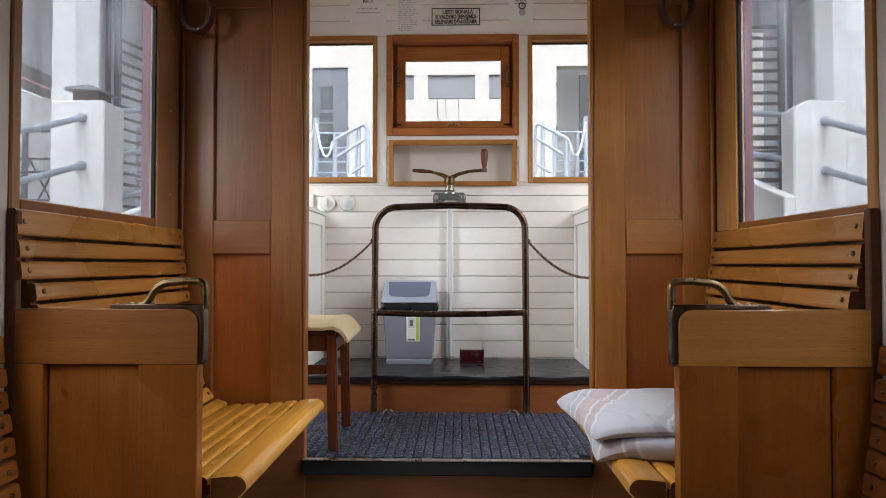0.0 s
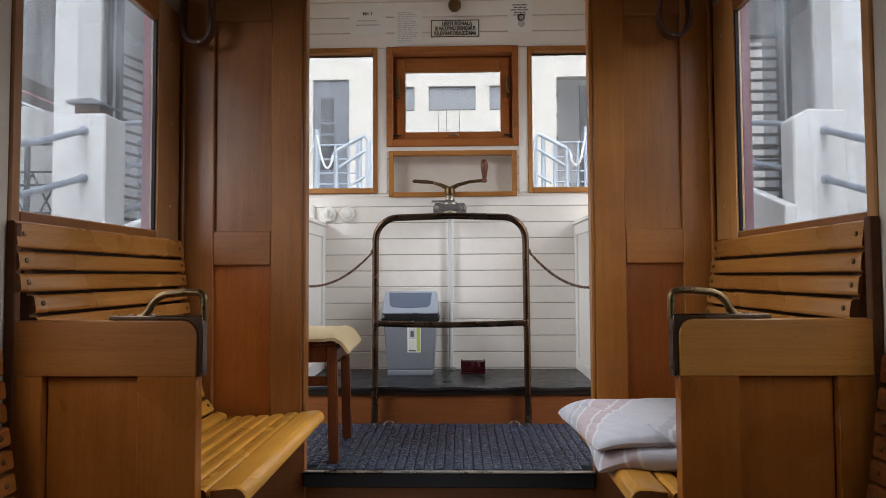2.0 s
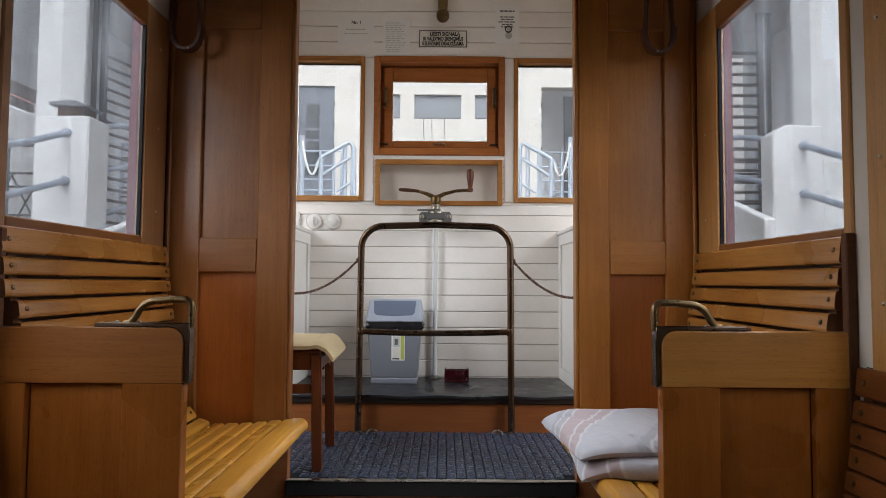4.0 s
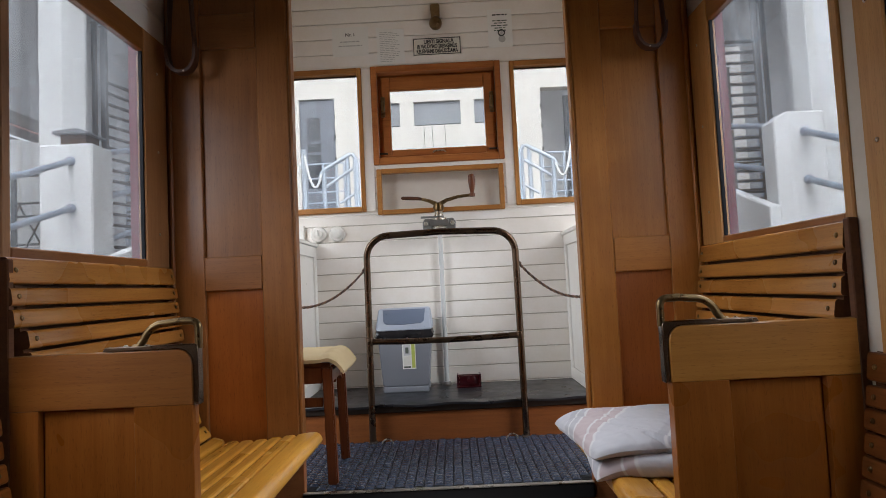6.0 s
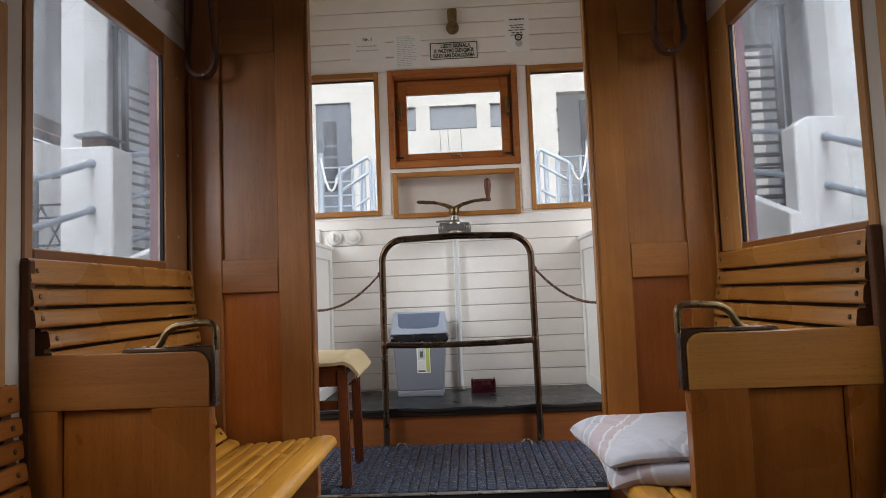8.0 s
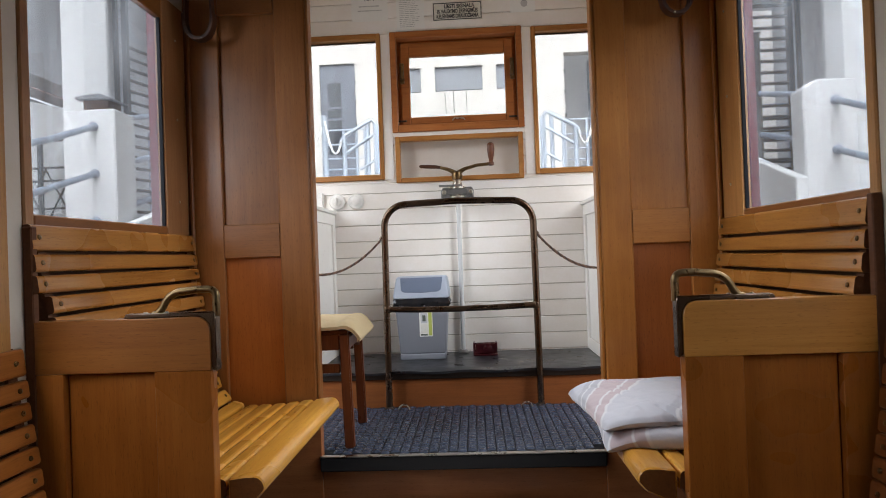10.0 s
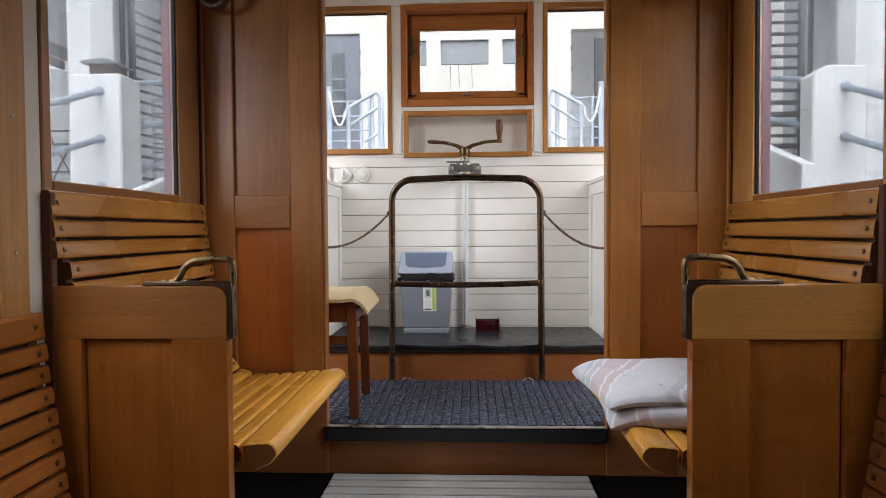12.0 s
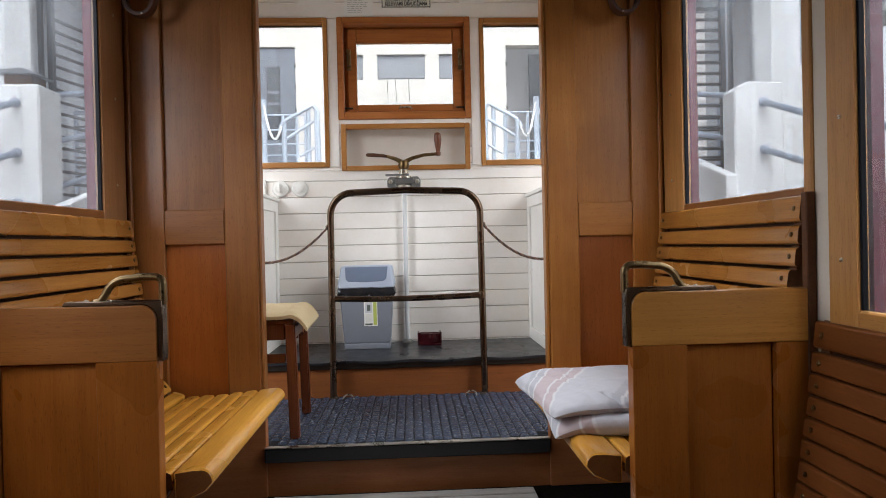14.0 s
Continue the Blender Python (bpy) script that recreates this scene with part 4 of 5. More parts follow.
pipe = thing("brake_column", (0.0, 3.575, DECK_Z), "grey-white painted vertical brake column pipe on the wall", "pipe")
part("pipe", sweep(bmesh.new(), [(0.0, 3.585, DECK_Z), (0.0, 3.585, 1.13)], 0.0135, 14), pipe_paint, pipe, smooth=True)
part("foot", lathe(bmesh.new(), [(0.032, 0), (0.032, 0.008), (0.022, 0.02)], (0.0, 3.575, DECK_Z), "z", 16), iron, pipe, smooth=True)
crank = thing("brake_crank", (0.0, 3.5, 1.12), "cast brake gear with a brass crank and turned wooden knob", "brake handle")
CY = 3.50
part("housing", new_box(-0.062, 0.062, CY - 0.05, FRONT, 1.130, 1.172, bev=0.006), iron, crank, "grey cast iron gear housing")
for s in (-1, 1):
    out = [(s * 0.045, 1.115), (s * 0.098, 1.115), (s * 0.100, 1.155), (s * 0.085, 1.178), (s * 0.045, 1.178)]
    part("lug", prism(bmesh.new(), out, lambda u, v, w: (u, CY - 0.046 + w, v), 0.04, 0.004), iron, crank)
    part("bolt", lathe(bmesh.new(), [(0.014, 0), (0.014, -0.009), (0.010, -0.012)], (s * 0.080, CY - 0.046, 1.147), "y", 6), screw_metal, crank)
part("hub", lathe(bmesh.new(), [(0.045, 1.105), (0.048, 1.112), (0.048, 1.125), (0.036, 1.130), (0.036, 1.165), (0.048, 1.170), (0.048, 1.183), (0.030, 1.188), (0.022, 1.225), (0.018, 1.232)], (0, CY - 0.012, 0), "z", 20), screw_metal, crank, "bright machined hub", True)
part("pin_rack", new_box(-0.108, 0.03, CY - 0.058, CY - 0.048, 1.180, 1.192), iron, crank)
part("boss", lathe(bmesh.new(), [(0.018, 1.222), (0.030, 1.228), (0.034, 1.250), (0.026, 1.272), (0.012, 1.278)], (0, CY - 0.012, 0), "z", 16), brass, crank, smooth=True)
def bar(pts, rs, name, mat_, lab=""):
    part(name, sweep(bmesh.new(), pts, rs, 12, flat=0.7), mat_, crank, lab, True)
bar([(0.0, CY - 0.012, 1.262), (-0.05, CY - 0.02, 1.287), (-0.10, CY - 0.03, 1.301)], [0.020, 0.014, 0.011], "arm", brass)
bar([(-0.09, CY - 0.028, 1.299), (-0.12, CY - 0.034, 1.304), (-0.17, CY - 0.04, 1.307), (-0.212, CY - 0.046, 1.309), (-0.222, CY - 0.047, 1.309)], [0.010, 0.0125, 0.014, 0.013, 0.006], "lever_grip", dark_wood, "dark worn lever grip")
bar([(0.0, CY - 0.012, 1.262), (0.05, CY - 0.02, 1.288), (0.12, CY - 0.03, 1.305), (0.20, CY - 0.04, 1.310), (0.218, CY - 0.042, 1.310)], [0.020, 0.014, 0.012, 0.012, 0.014], "arm", brass)
part("knob", lathe(bmesh.new(), [(0.012, 1.298), (0.017, 1.302), (0.017, 1.318), (0.012, 1.323), (0.014, 1.335), (0.019, 1.365), (0.0225, 1.395), (0.020, 1.415), (0.021, 1.420), (0.016, 1.432), (0.005, 1.437)], (0.207, CY - 0.042, 0), "z", 18), knob_wood, crank, "turned reddish wooden knob", True)

bin_ = thing("waste_bin", (-0.24, 3.36, DECK_Z), "grey plastic swing-lid waste bin lined with a black bag", "bin")
def tapered(bm, x0, x1, y0, y1, z0, X0, X1, Y0, Y1, z1, bev=0.012):
    a = [bm.verts.new(p) for p in ((x0, y0, z0), (x1, y0, z0), (x1, y1, z0), (x0, y1, z0))]
    b = [bm.verts.new(p) for p in ((X0, Y0, z1), (X1, Y0, z1), (X1, Y1, z1), (X0, Y1, z1))]
    f = [bm.faces.new(a[::-1]), bm.faces.new(b)] + [bm.faces.new((a[i], a[(i + 1) % 4], b[(i + 1) % 4], b[i])) for i in range(4)]
    bmesh.ops.bevel(bm, geom=list({e for q in f for e in q.edges}), offset=bev, segments=3, affect="EDGES", profile=0.5)
    return bm
bx = -0.238
part("body", tapered(bmesh.new(), bx - 0.130, bx + 0.130, 3.27, 3.48, DECK_Z + 0.034, bx - 0.150, bx + 0.150, 3.25, 3.50, 0.505), bin_grey, bin_, smooth=True)
part("foot", tapered(bmesh.new(), bx - 0.129, bx + 0.129, 3.268, 3.482, DECK_Z, bx - 0.131, bx + 0.131, 3.266, 3.484, DECK_Z + 0.036, 0.006), bin_grey, bin_, smooth=True)
bm = bmesh.new()
ring0 = []
for z, o in ((0.486, 0.006), (0.498, 0.010), (0.510, 0.012), (0.524, 0.010), (0.547, 0.002)):
    rr = []
    for k in range(64):
        t = k / 64 * 4
        u = [(-1 + 2 * (t % 1), -1), (1, -1 + 2 * (t % 1)), (1 - 2 * (t % 1), 1), (-1, 1 - 2 * (t % 1))][int(t)]
        w_ = o - 0.004 + 0.020 * noise.noise(Vector((u[0] * 19, u[1] * 19, z * 130)))
        rr.append(bm.verts.new((bx + u[0] * (0.150 + w_), 3.375 + u[1] * (0.125 + w_), z + 0.014 * noise.noise(Vector((u[0] * 11, u[1] * 11, 3))))))
    ring0.append(rr)
for a, b in zip(ring0, ring0[1:]):
    for k in range(64):
        bm.faces.new((a[k], a[(k + 1) % 64], b[(k + 1) % 64], b[k]))
part("bag_edge", bm, bag_black, bin_, "crumpled black bin bag edge", True)
lid = part("lid", tapered(bmesh.new(), bx - 0.162, bx + 0.162, 3.236, 3.512, 0.540, bx - 0.148, bx + 0.148, 3.33, 3.47, 0.672, 0.016), bin_lid, bin_, "light grey domed lid", True)
part("flap", prism(bmesh.new(), [(-0.114, 0.592), (-0.098, 0.580), (0.0, 0.575), (0.098, 0.580), (0.114, 0.592), (0.122, 0.664), (-0.122, 0.664)], lambda u, v, w: (bx + u, 3.236 + (v - 0.540) * 0.712 - 0.003 + w, v), 0.006, 0.002), bin_flap, lid, "slate grey swing flap", True)
def bin_patch(x0, x1, z0, z1, off, mt, parent):
    return part("sticker", prism(bmesh.new(), [(x0, z0), (x1, z0), (x1, z1), (x0, z1)], lambda u, v, w: (u, 3.268 - (v - DECK_Z - 0.034) * 0.066 - off + w, v), 0.0012), mt, parent)
lab_ = bin_patch(bx - 0.014, bx + 0.061, 0.312, 0.462, 0.0015, paper, bin_)
bin_patch(bx - 0.006, bx + 0.032, 0.392, 0.455, 0.0028, grey_wall, lab_)
bin_patch(bx + 0.038, bx + 0.057, 0.318, 0.458, 0.0028, sticker_green, lab_)
bin_patch(bx + 0.004, bx + 0.022, 0.404, 0.440, 0.0041, sticker_dark, lab_)
bin_patch(bx - 0.006, bx + 0.032, 0.334, 0.386, 0.0028, porcelain, lab_)
bin_patch(bx - 0.008, bx + 0.032, 0.318, 0.328, 0.0028, sticker_dark, lab_)

bin_.matrix_basis = pose(-0.233, 3.435, DECK_Z) @ Matrix.Diagonal((1.02, 0.95, 0.965, 1))
case = thing("red_case", (0.13, 3.44, DECK_Z), "small dark red translucent plastic case on the deck", "case")
part("tray", new_box(0.060, 0.202, 3.42, 3.50, DECK_Z, DECK_Z + 0.012, bev=0.003), red_plastic, case)
for x in (0.060, 0.190):
    part("side", new_box(x, x + 0.012, 3.421, 3.499, DECK_Z + 0.0125, DECK_Z + 0.078, bev=0.003), red_plastic, case)
part("wall", new_box(0.0725, 0.1895, 3.428, 3.440, DECK_Z + 0.0125, DECK_Z + 0.070, bev=0.003), red_plastic, case)
part("wall", new_box(0.0725, 0.1895, 3.484, 3.496, DECK_Z + 0.0125, DECK_Z + 0.070, bev=0.003), red_plastic, case)
part("lens", lathe(bmesh.new(), [(0.027, 0), (0.027, -0.008), (0.015, -0.014)], (0.145, 3.428, DECK_Z + 0.043), "y", 16), red_plastic, case, smooth=True)

for k, x in enumerate((-0.758, -0.640)):
    sck = thing("wall_socket", (x, FRONT, 1.135), "round white surface-mounted wall socket", "socket", "wall sockets")
    part("rosette", lathe(bmesh.new(), [(0.050, 0.0), (0.050, -0.012), (0.044, -0.020), (0.034, -0.022)], (x, FRONT - 0.001, 1.130), "y", 24), porcelain, sck, smooth=True)
    part("insert", lathe(bmesh.new(), [(0.026, 0.0), (0.028, -0.032), (0.022, -0.036)], (x, FRONT - 0.001, 1.130), "y", 20), porcelain, sck, smooth=True)
    for rr in (0.0285, 0.0475):
        part("groove", sweep(bmesh.new(), [(x + rr * math.cos(radians(a)), FRONT - (0.021 if rr < 0.04 else 0.014), 1.130 + rr * math.sin(radians(a))) for a in range(0, 360, 15)], 0.0016, 5, True), grey_wall, sck)
    if k == 0:
        part("key", new_box(x - 0.004, x + 0.004, FRONT - 0.050, FRONT - 0.036, 1.115, 1.155, bev=0.002), porcelain, sck)
trunk = thing("cable_trunk", (-0.865, FRONT, 1.135), "white cable trunking beside the sockets", "trunking")
part("cover", new_box(-0.88, -0.845, FRONT - 0.03, FRONT - 0.001, 1.08, 1.19, bev=0.004), porcelain, trunk)

# notices above the windows
def bars(parent, x0, x1, z0, z1, rows_, mt, y, fill=0.45, ragged=0.25, centred=False):
    for k in range(rows_):
        h = (z1 - z0) / rows_
        za = z1 - h * (k + 0.5)
        ln = (x1 - x0) * (1 - ragged * random.random())
        a = (x0 + x1 - ln) / 2 if centred else x0
        u = a
        while u < a + ln - 0.004:
            w_ = min(random.uniform(0.012, 0.034), a + ln - u)
            part("line", new_box(u, u + w_, y, y + 0.0008, za - h * fill / 2, za + h * fill / 2), mt, parent)
            u += w_ + 0.006


def sheet(x0, x1, z0, z1, label, curl=0.0, tilt=0.0):
    t = thing("notice", ((x0 + x1) / 2, FRONT, z0), label, "notice", "paper notices")
    bm = bmesh.new()
    n = 8
    rows_ = []
    for j in range(n + 1):
        v = j / n
        rows_.append([bm.verts.new((x0 + (x1 - x0) * i / 4, FRONT - 0.003 - curl * max(0, v - 0.75) ** 2 * 8 * (i / 4), z0 + (z1 - z0) * v - curl * (i / 4) * v)) for i in range(5)])
    for a, b in zip(rows_, rows_[1:]):
        for i in range(4):
            bm.faces.new((a[i], a[i + 1], b[i + 1], b[i]))
    bm.normal_update()
    bmesh.ops.solidify(bm, geom=list(bm.faces), thickness=0.0012)
    part("sheet", bm, paper, t)
    return t


def words(text, x, z, size, mt, parent, y, align="CENTER", width=0.0, bold=0.0):
    cu = bpy.data.curves.new("lettering", "FONT")
    cu.body, cu.size, cu.align_x, cu.align_y = text, size, align, "CENTER"
    cu.extrude, cu.offset = 0.0006, bold
    cu.materials.append(mt)
    ob = new("lettering", cu)
    ob.parent = parent
    ob.matrix_parent_inverse = base_of(parent).inverted()
    ob.matrix_basis = pose(x, y, z, 90, 0, 0) @ Matrix.Diagonal((width or 1, 1, 1, 1))
    return ob


random.seed(7)
a = sheet(-0.628, -0.398, 2.258, 2.446, "white paper notice with a bold number and two lines")
words("Nr. 1", -0.512, 2.395, 0.029, ink, a, FRONT - 0.006, bold=0.0008)
bars(a, -0.590, -0.436, 2.310, 2.365, 2, ink_pale, FRONT - 0.0060, 0.26, 0.5, True)
a = sheet(-0.345, -0.170, 2.186, 2.432, "closely printed paper notice with a curling corner", 0.02)
bars(a, -0.325, -0.195, 2.205, 2.405, 17, ink_pale, FRONT - 0.0062, 0.3, 0.35)
a = sheet(0.365, 0.520, 2.265, 2.512, "paper notice with a few lines and a round emblem")
bars(a, 0.395, 0.490, 2.465, 2.485, 1, ink, FRONT - 0.0060, 0.4, 0.1, True)
bars(a, 0.385, 0.500, 2.365, 2.445, 5, sticker_dark, FRONT - 0.0060, 0.4, 0.5, True)
part("emblem", sweep(bmesh.new(), [(0.450 + 0.019 * math.cos(radians(k)), FRONT - 0.0058, 2.358 + 0.019 * math.sin(radians(k))) for k in range(0, 360, 20)], 0.004, 6, True), ink, a)
part("emblem", lathe(bmesh.new(), [(0.010, 0), (0.010, -0.001)], (0.450, FRONT - 0.005, 2.358), "y", 12), ink_pale, a)
part("emblem", lathe(bmesh.new(), [(0.022, 0), (0.022, -0.001)], (0.452, FRONT - 0.0046, 2.318), "y", 16), ink_pale, a)

sign = thing("sign", (0.037, FRONT, 2.235), "white enamel sign with black lettering and border", "sign")
SX, SZ = 0.037, 2.2925
part("plate", new_box(SX - 0.154, SX + 0.154, FRONT - 0.007, FRONT - 0.001, SZ - 0.058, SZ + 0.058, bev=0.002), sign_white, sign)
for x0, x1, z0, z1 in ((-0.150, 0.150, 0.049, 0.054), (-0.150, 0.150, -0.054, -0.049), (-0.150, -0.145, -0.0485, 0.0485), (0.145, 0.150, -0.0485, 0.0485)):
    part("border", new_box(SX + x0, SX + x1, FRONT - 0.0085, FRONT - 0.0068, SZ + z0, SZ + z1), ink, sign)
for k, (txt, wd) in enumerate((("LIESTI SIGNALĄ", 0.82), ("IR VALDYMO ĮRENGIMUS", 0.665), ("KELEIVIAMS DRAUDŽIAMA", 0.655))):
    words(txt, SX + (0.012 if k == 0 else 0), SZ + 0.030 - 0.031 * k, 0.0335, ink, sign, FRONT - 0.0085, width=wd, bold=0.0012)

lamp = thing("wall_lamp", (0.035, FRONT, 2.41), "small brass wall bracket with a round unlit bulb", "lamp")
part("back_plate", prism(bmesh.new(), [(0.008, 2.44), (0.062, 2.44), (0.066, 2.55), (0.058, 2.560), (0.014, 2.560), (0.004, 2.55)], lambda u, v, w: (u, FRONT - 0.035 + w, v), 0.034, 0.005), brass, lamp, smooth=True)
part("bulb", lathe(bmesh.new(), [(0.012, 0.045), (0.026, 0.036), (0.038, 0.018), (0.041, 0.0), (0.037, -0.020), (0.024, -0.035), (0.006, -0.042)], (0.035, FRONT - 0.045, 2.425), "z", 20), brass, lamp, "amber brown bulb", True)

# leather hand straps: a flat band in a drop-shaped loop, doubled at the bottom
for s, x, top in ((-1, -0.958, 2.60), (1, 0.884, 2.62)):
    st = thing("hand_strap", (x, 2.10, 2.5), "dark leather hand strap hanging from the ceiling rail", "strap", "hand straps")
    half = [(0.030, 2.60), (0.036, 2.15), (0.041, 1.95), (0.048, 1.84), (0.053, 1.76), (0.052, 1.72), (0.044, 1.688), (0.030, 1.668), (0.014, 1.659)]
    mid = [(-u, v) for u, v in half] + [(0.0, 1.657)] + half[::-1]
    def band(path, thick, y0, y1):
        bm = bmesh.new()
        rows_ = []
        for k, (u, v) in enumerate(path):
            a, b = path[max(k - 1, 0)], path[min(k + 1, len(path) - 1)]
            d = Vector((b[0] - a[0], b[1] - a[1])).normalized()
            nx, nz = -d[1] * thick / 2, d[0] * thick / 2
            rows_.append([bm.verts.new((x + u + e * nx, yy, v + e * nz)) for e, yy in ((-1, y0), (1, y0), (1, y1), (-1, y1))])
        for a, b in zip(rows_, rows_[1:]):
            for k in range(4):
                bm.faces.new((a[k], b[k], b[(k + 1) % 4], a[(k + 1) % 4]))
        bm.faces.new(rows_[0])
        bm.faces.new(rows_[-1][::-1])
        bmesh.ops.recalc_face_normals(bm, faces=list(bm.faces))
        return bm
    part("band", band(mid, 0.007, 2.082, 2.116), leather, st, smooth=True)
    part("grip", band([(u * 1.10, v - 0.006) for u, v in mid[4:-4]], 0.008, 2.078, 2.120), leather, st, "doubled leather grip", True)
    part("rivet", lathe(bmesh.new(), [(0.004, 0), (0.004, -0.002), (0.002, -0.003)], (x - 0.014 * s, 2.078, 1.654), "y", 8), screw_metal, st)

# folded pillows on the bench
def pillow(cx, cy, z, wx, wy, h, seed, turn, droop, cloth, label, tuck=False):
    t = thing("pillow", (cx, cy, z), label, "pillow", "pillows on the bench")
    bm = bmesh.new()
    nu, nv = 96, 84
    m = pose(cx, cy, z, 0, 0, turn)
    g = {}
    for sgn in (0, 1):
        for i in range(nu + 1):
            for j in range(nv + 1):
                u, v = 2 * i / nu - 1, 2 * j / nv - 1
                edge = (1 - abs(u) ** 6) * (1 - abs(v) ** 6)
                pin = 1 - 0.03 * (1 - u * u) * abs(v) ** 4 - 0.022 * abs(u) ** 8
                pu = 1 - 0.03 * (1 - v * v) * abs(u) ** 4 - 0.022 * abs(v) ** 8
                bend = 0.25 * noise.noise(Vector((u * 1.3, v * 1.3, seed)))
                crease = 0.010 * noise.noise(Vector((u * 1.8 + seed, v * 2.2, sgn * 5)))
                for a, fu, fv, wd in ((0.006, 2.2, 1.5, 0.14), (0.003, 3.6, 4.2, 0.16), (0.0012, 7.5, 5.5, 0.25)):
                    crease -= a * max(0.0, 1 - abs(noise.noise(Vector((u * fu + seed + bend, v * fv + u * 1.2 + bend, sgn * 3 + fu)))) / wd) ** 1.5
                if tuck:
                    k = min(1.0, max(0.0, (-0.72 - v) / 0.25))
                    crease -= 0.012 * max(0.0, 1 - abs(u + 0.45 - 0.10 * k) / 0.035) * (1 if -1 < v < -0.72 else 0)
                hz = h / 2 * edge ** 0.36 + crease * edge ** 0.35
                zz = h * 0.48 + (hz if sgn == 0 else -min(hz, h * 0.46))
                if sgn == 1 and (i in (0, nu) or j in (0, nv)):
                    g[sgn, i, j] = g[0, i, j]
                    continue
                q = m @ Vector((u * wx / 2 * pu, v * wy / 2 * pin, zz))
                q.z -= droop * max(0.0, 0.53 - q.x) ** 2
                g[sgn, i, j] = bm.verts.new(q)
    for sgn in (0, 1):
        for i in range(nu):
            for j in range(nv):
                q = [g[sgn, i, j], g[sgn, i + 1, j], g[sgn, i + 1, j + 1], g[sgn, i, j + 1]]
                bm.faces.new(q if sgn == 0 else q[::-1])
    part("case", bm, cloth, t, smooth=True)
    return t


pillow(0.752, 1.660, 0.208, 0.625, 0.53, 0.080, 2.0, -4, 2.6, cloth_low, "faded pink and grey striped pillow lying on the bench")
pillow(0.716, 1.700, 0.264, 0.62, 0.53, 0.060, 9.0, 3, 1.6, cloth_top, "faded pink and grey striped pillow stacked on another", True)



# ---- outside: the upper station ----
bm = bmesh.new()
def land(x, y):
    z = -1.35 + 0.30 * max(min(y, 8.0), -60)
    z += max(0.0, abs(x) - 4.0) * 0.10 * (1 if abs(x) < 40 else 0) + (3.6 if abs(x) >= 40 else 0)
    return z + 0.12 * noise.noise(Vector((x * 0.4, y * 0.4, 0)))
gx = sorted({*(-400, -200, -100, -60, 60, 100, 200, 400), *(x for x in range(-40, 41, 2))})
gy = sorted({*(-400, -200, -100, -80, 60, 100, 200, 400), *(y for y in range(-60, 41, 2))})
gv = [[bm.verts.new((x, y, land(x, y))) for x in gx] for y in gy]
for a, b in zip(gv, gv[1:]):
    for i in range(len(gx) - 1):
        bm.faces.new((a[i], a[i + 1], b[i + 1], b[i]))
tagged(part("ground", bm, ground_mat, smooth=True), "sloping ground of dead leaves beside the track", "ground", kind="structure")


def tube(parent, name, pts, r, mt, seg=10, label=""):
    return part(name, sweep(bmesh.new(), pts, r, seg), mt, parent, label, True)


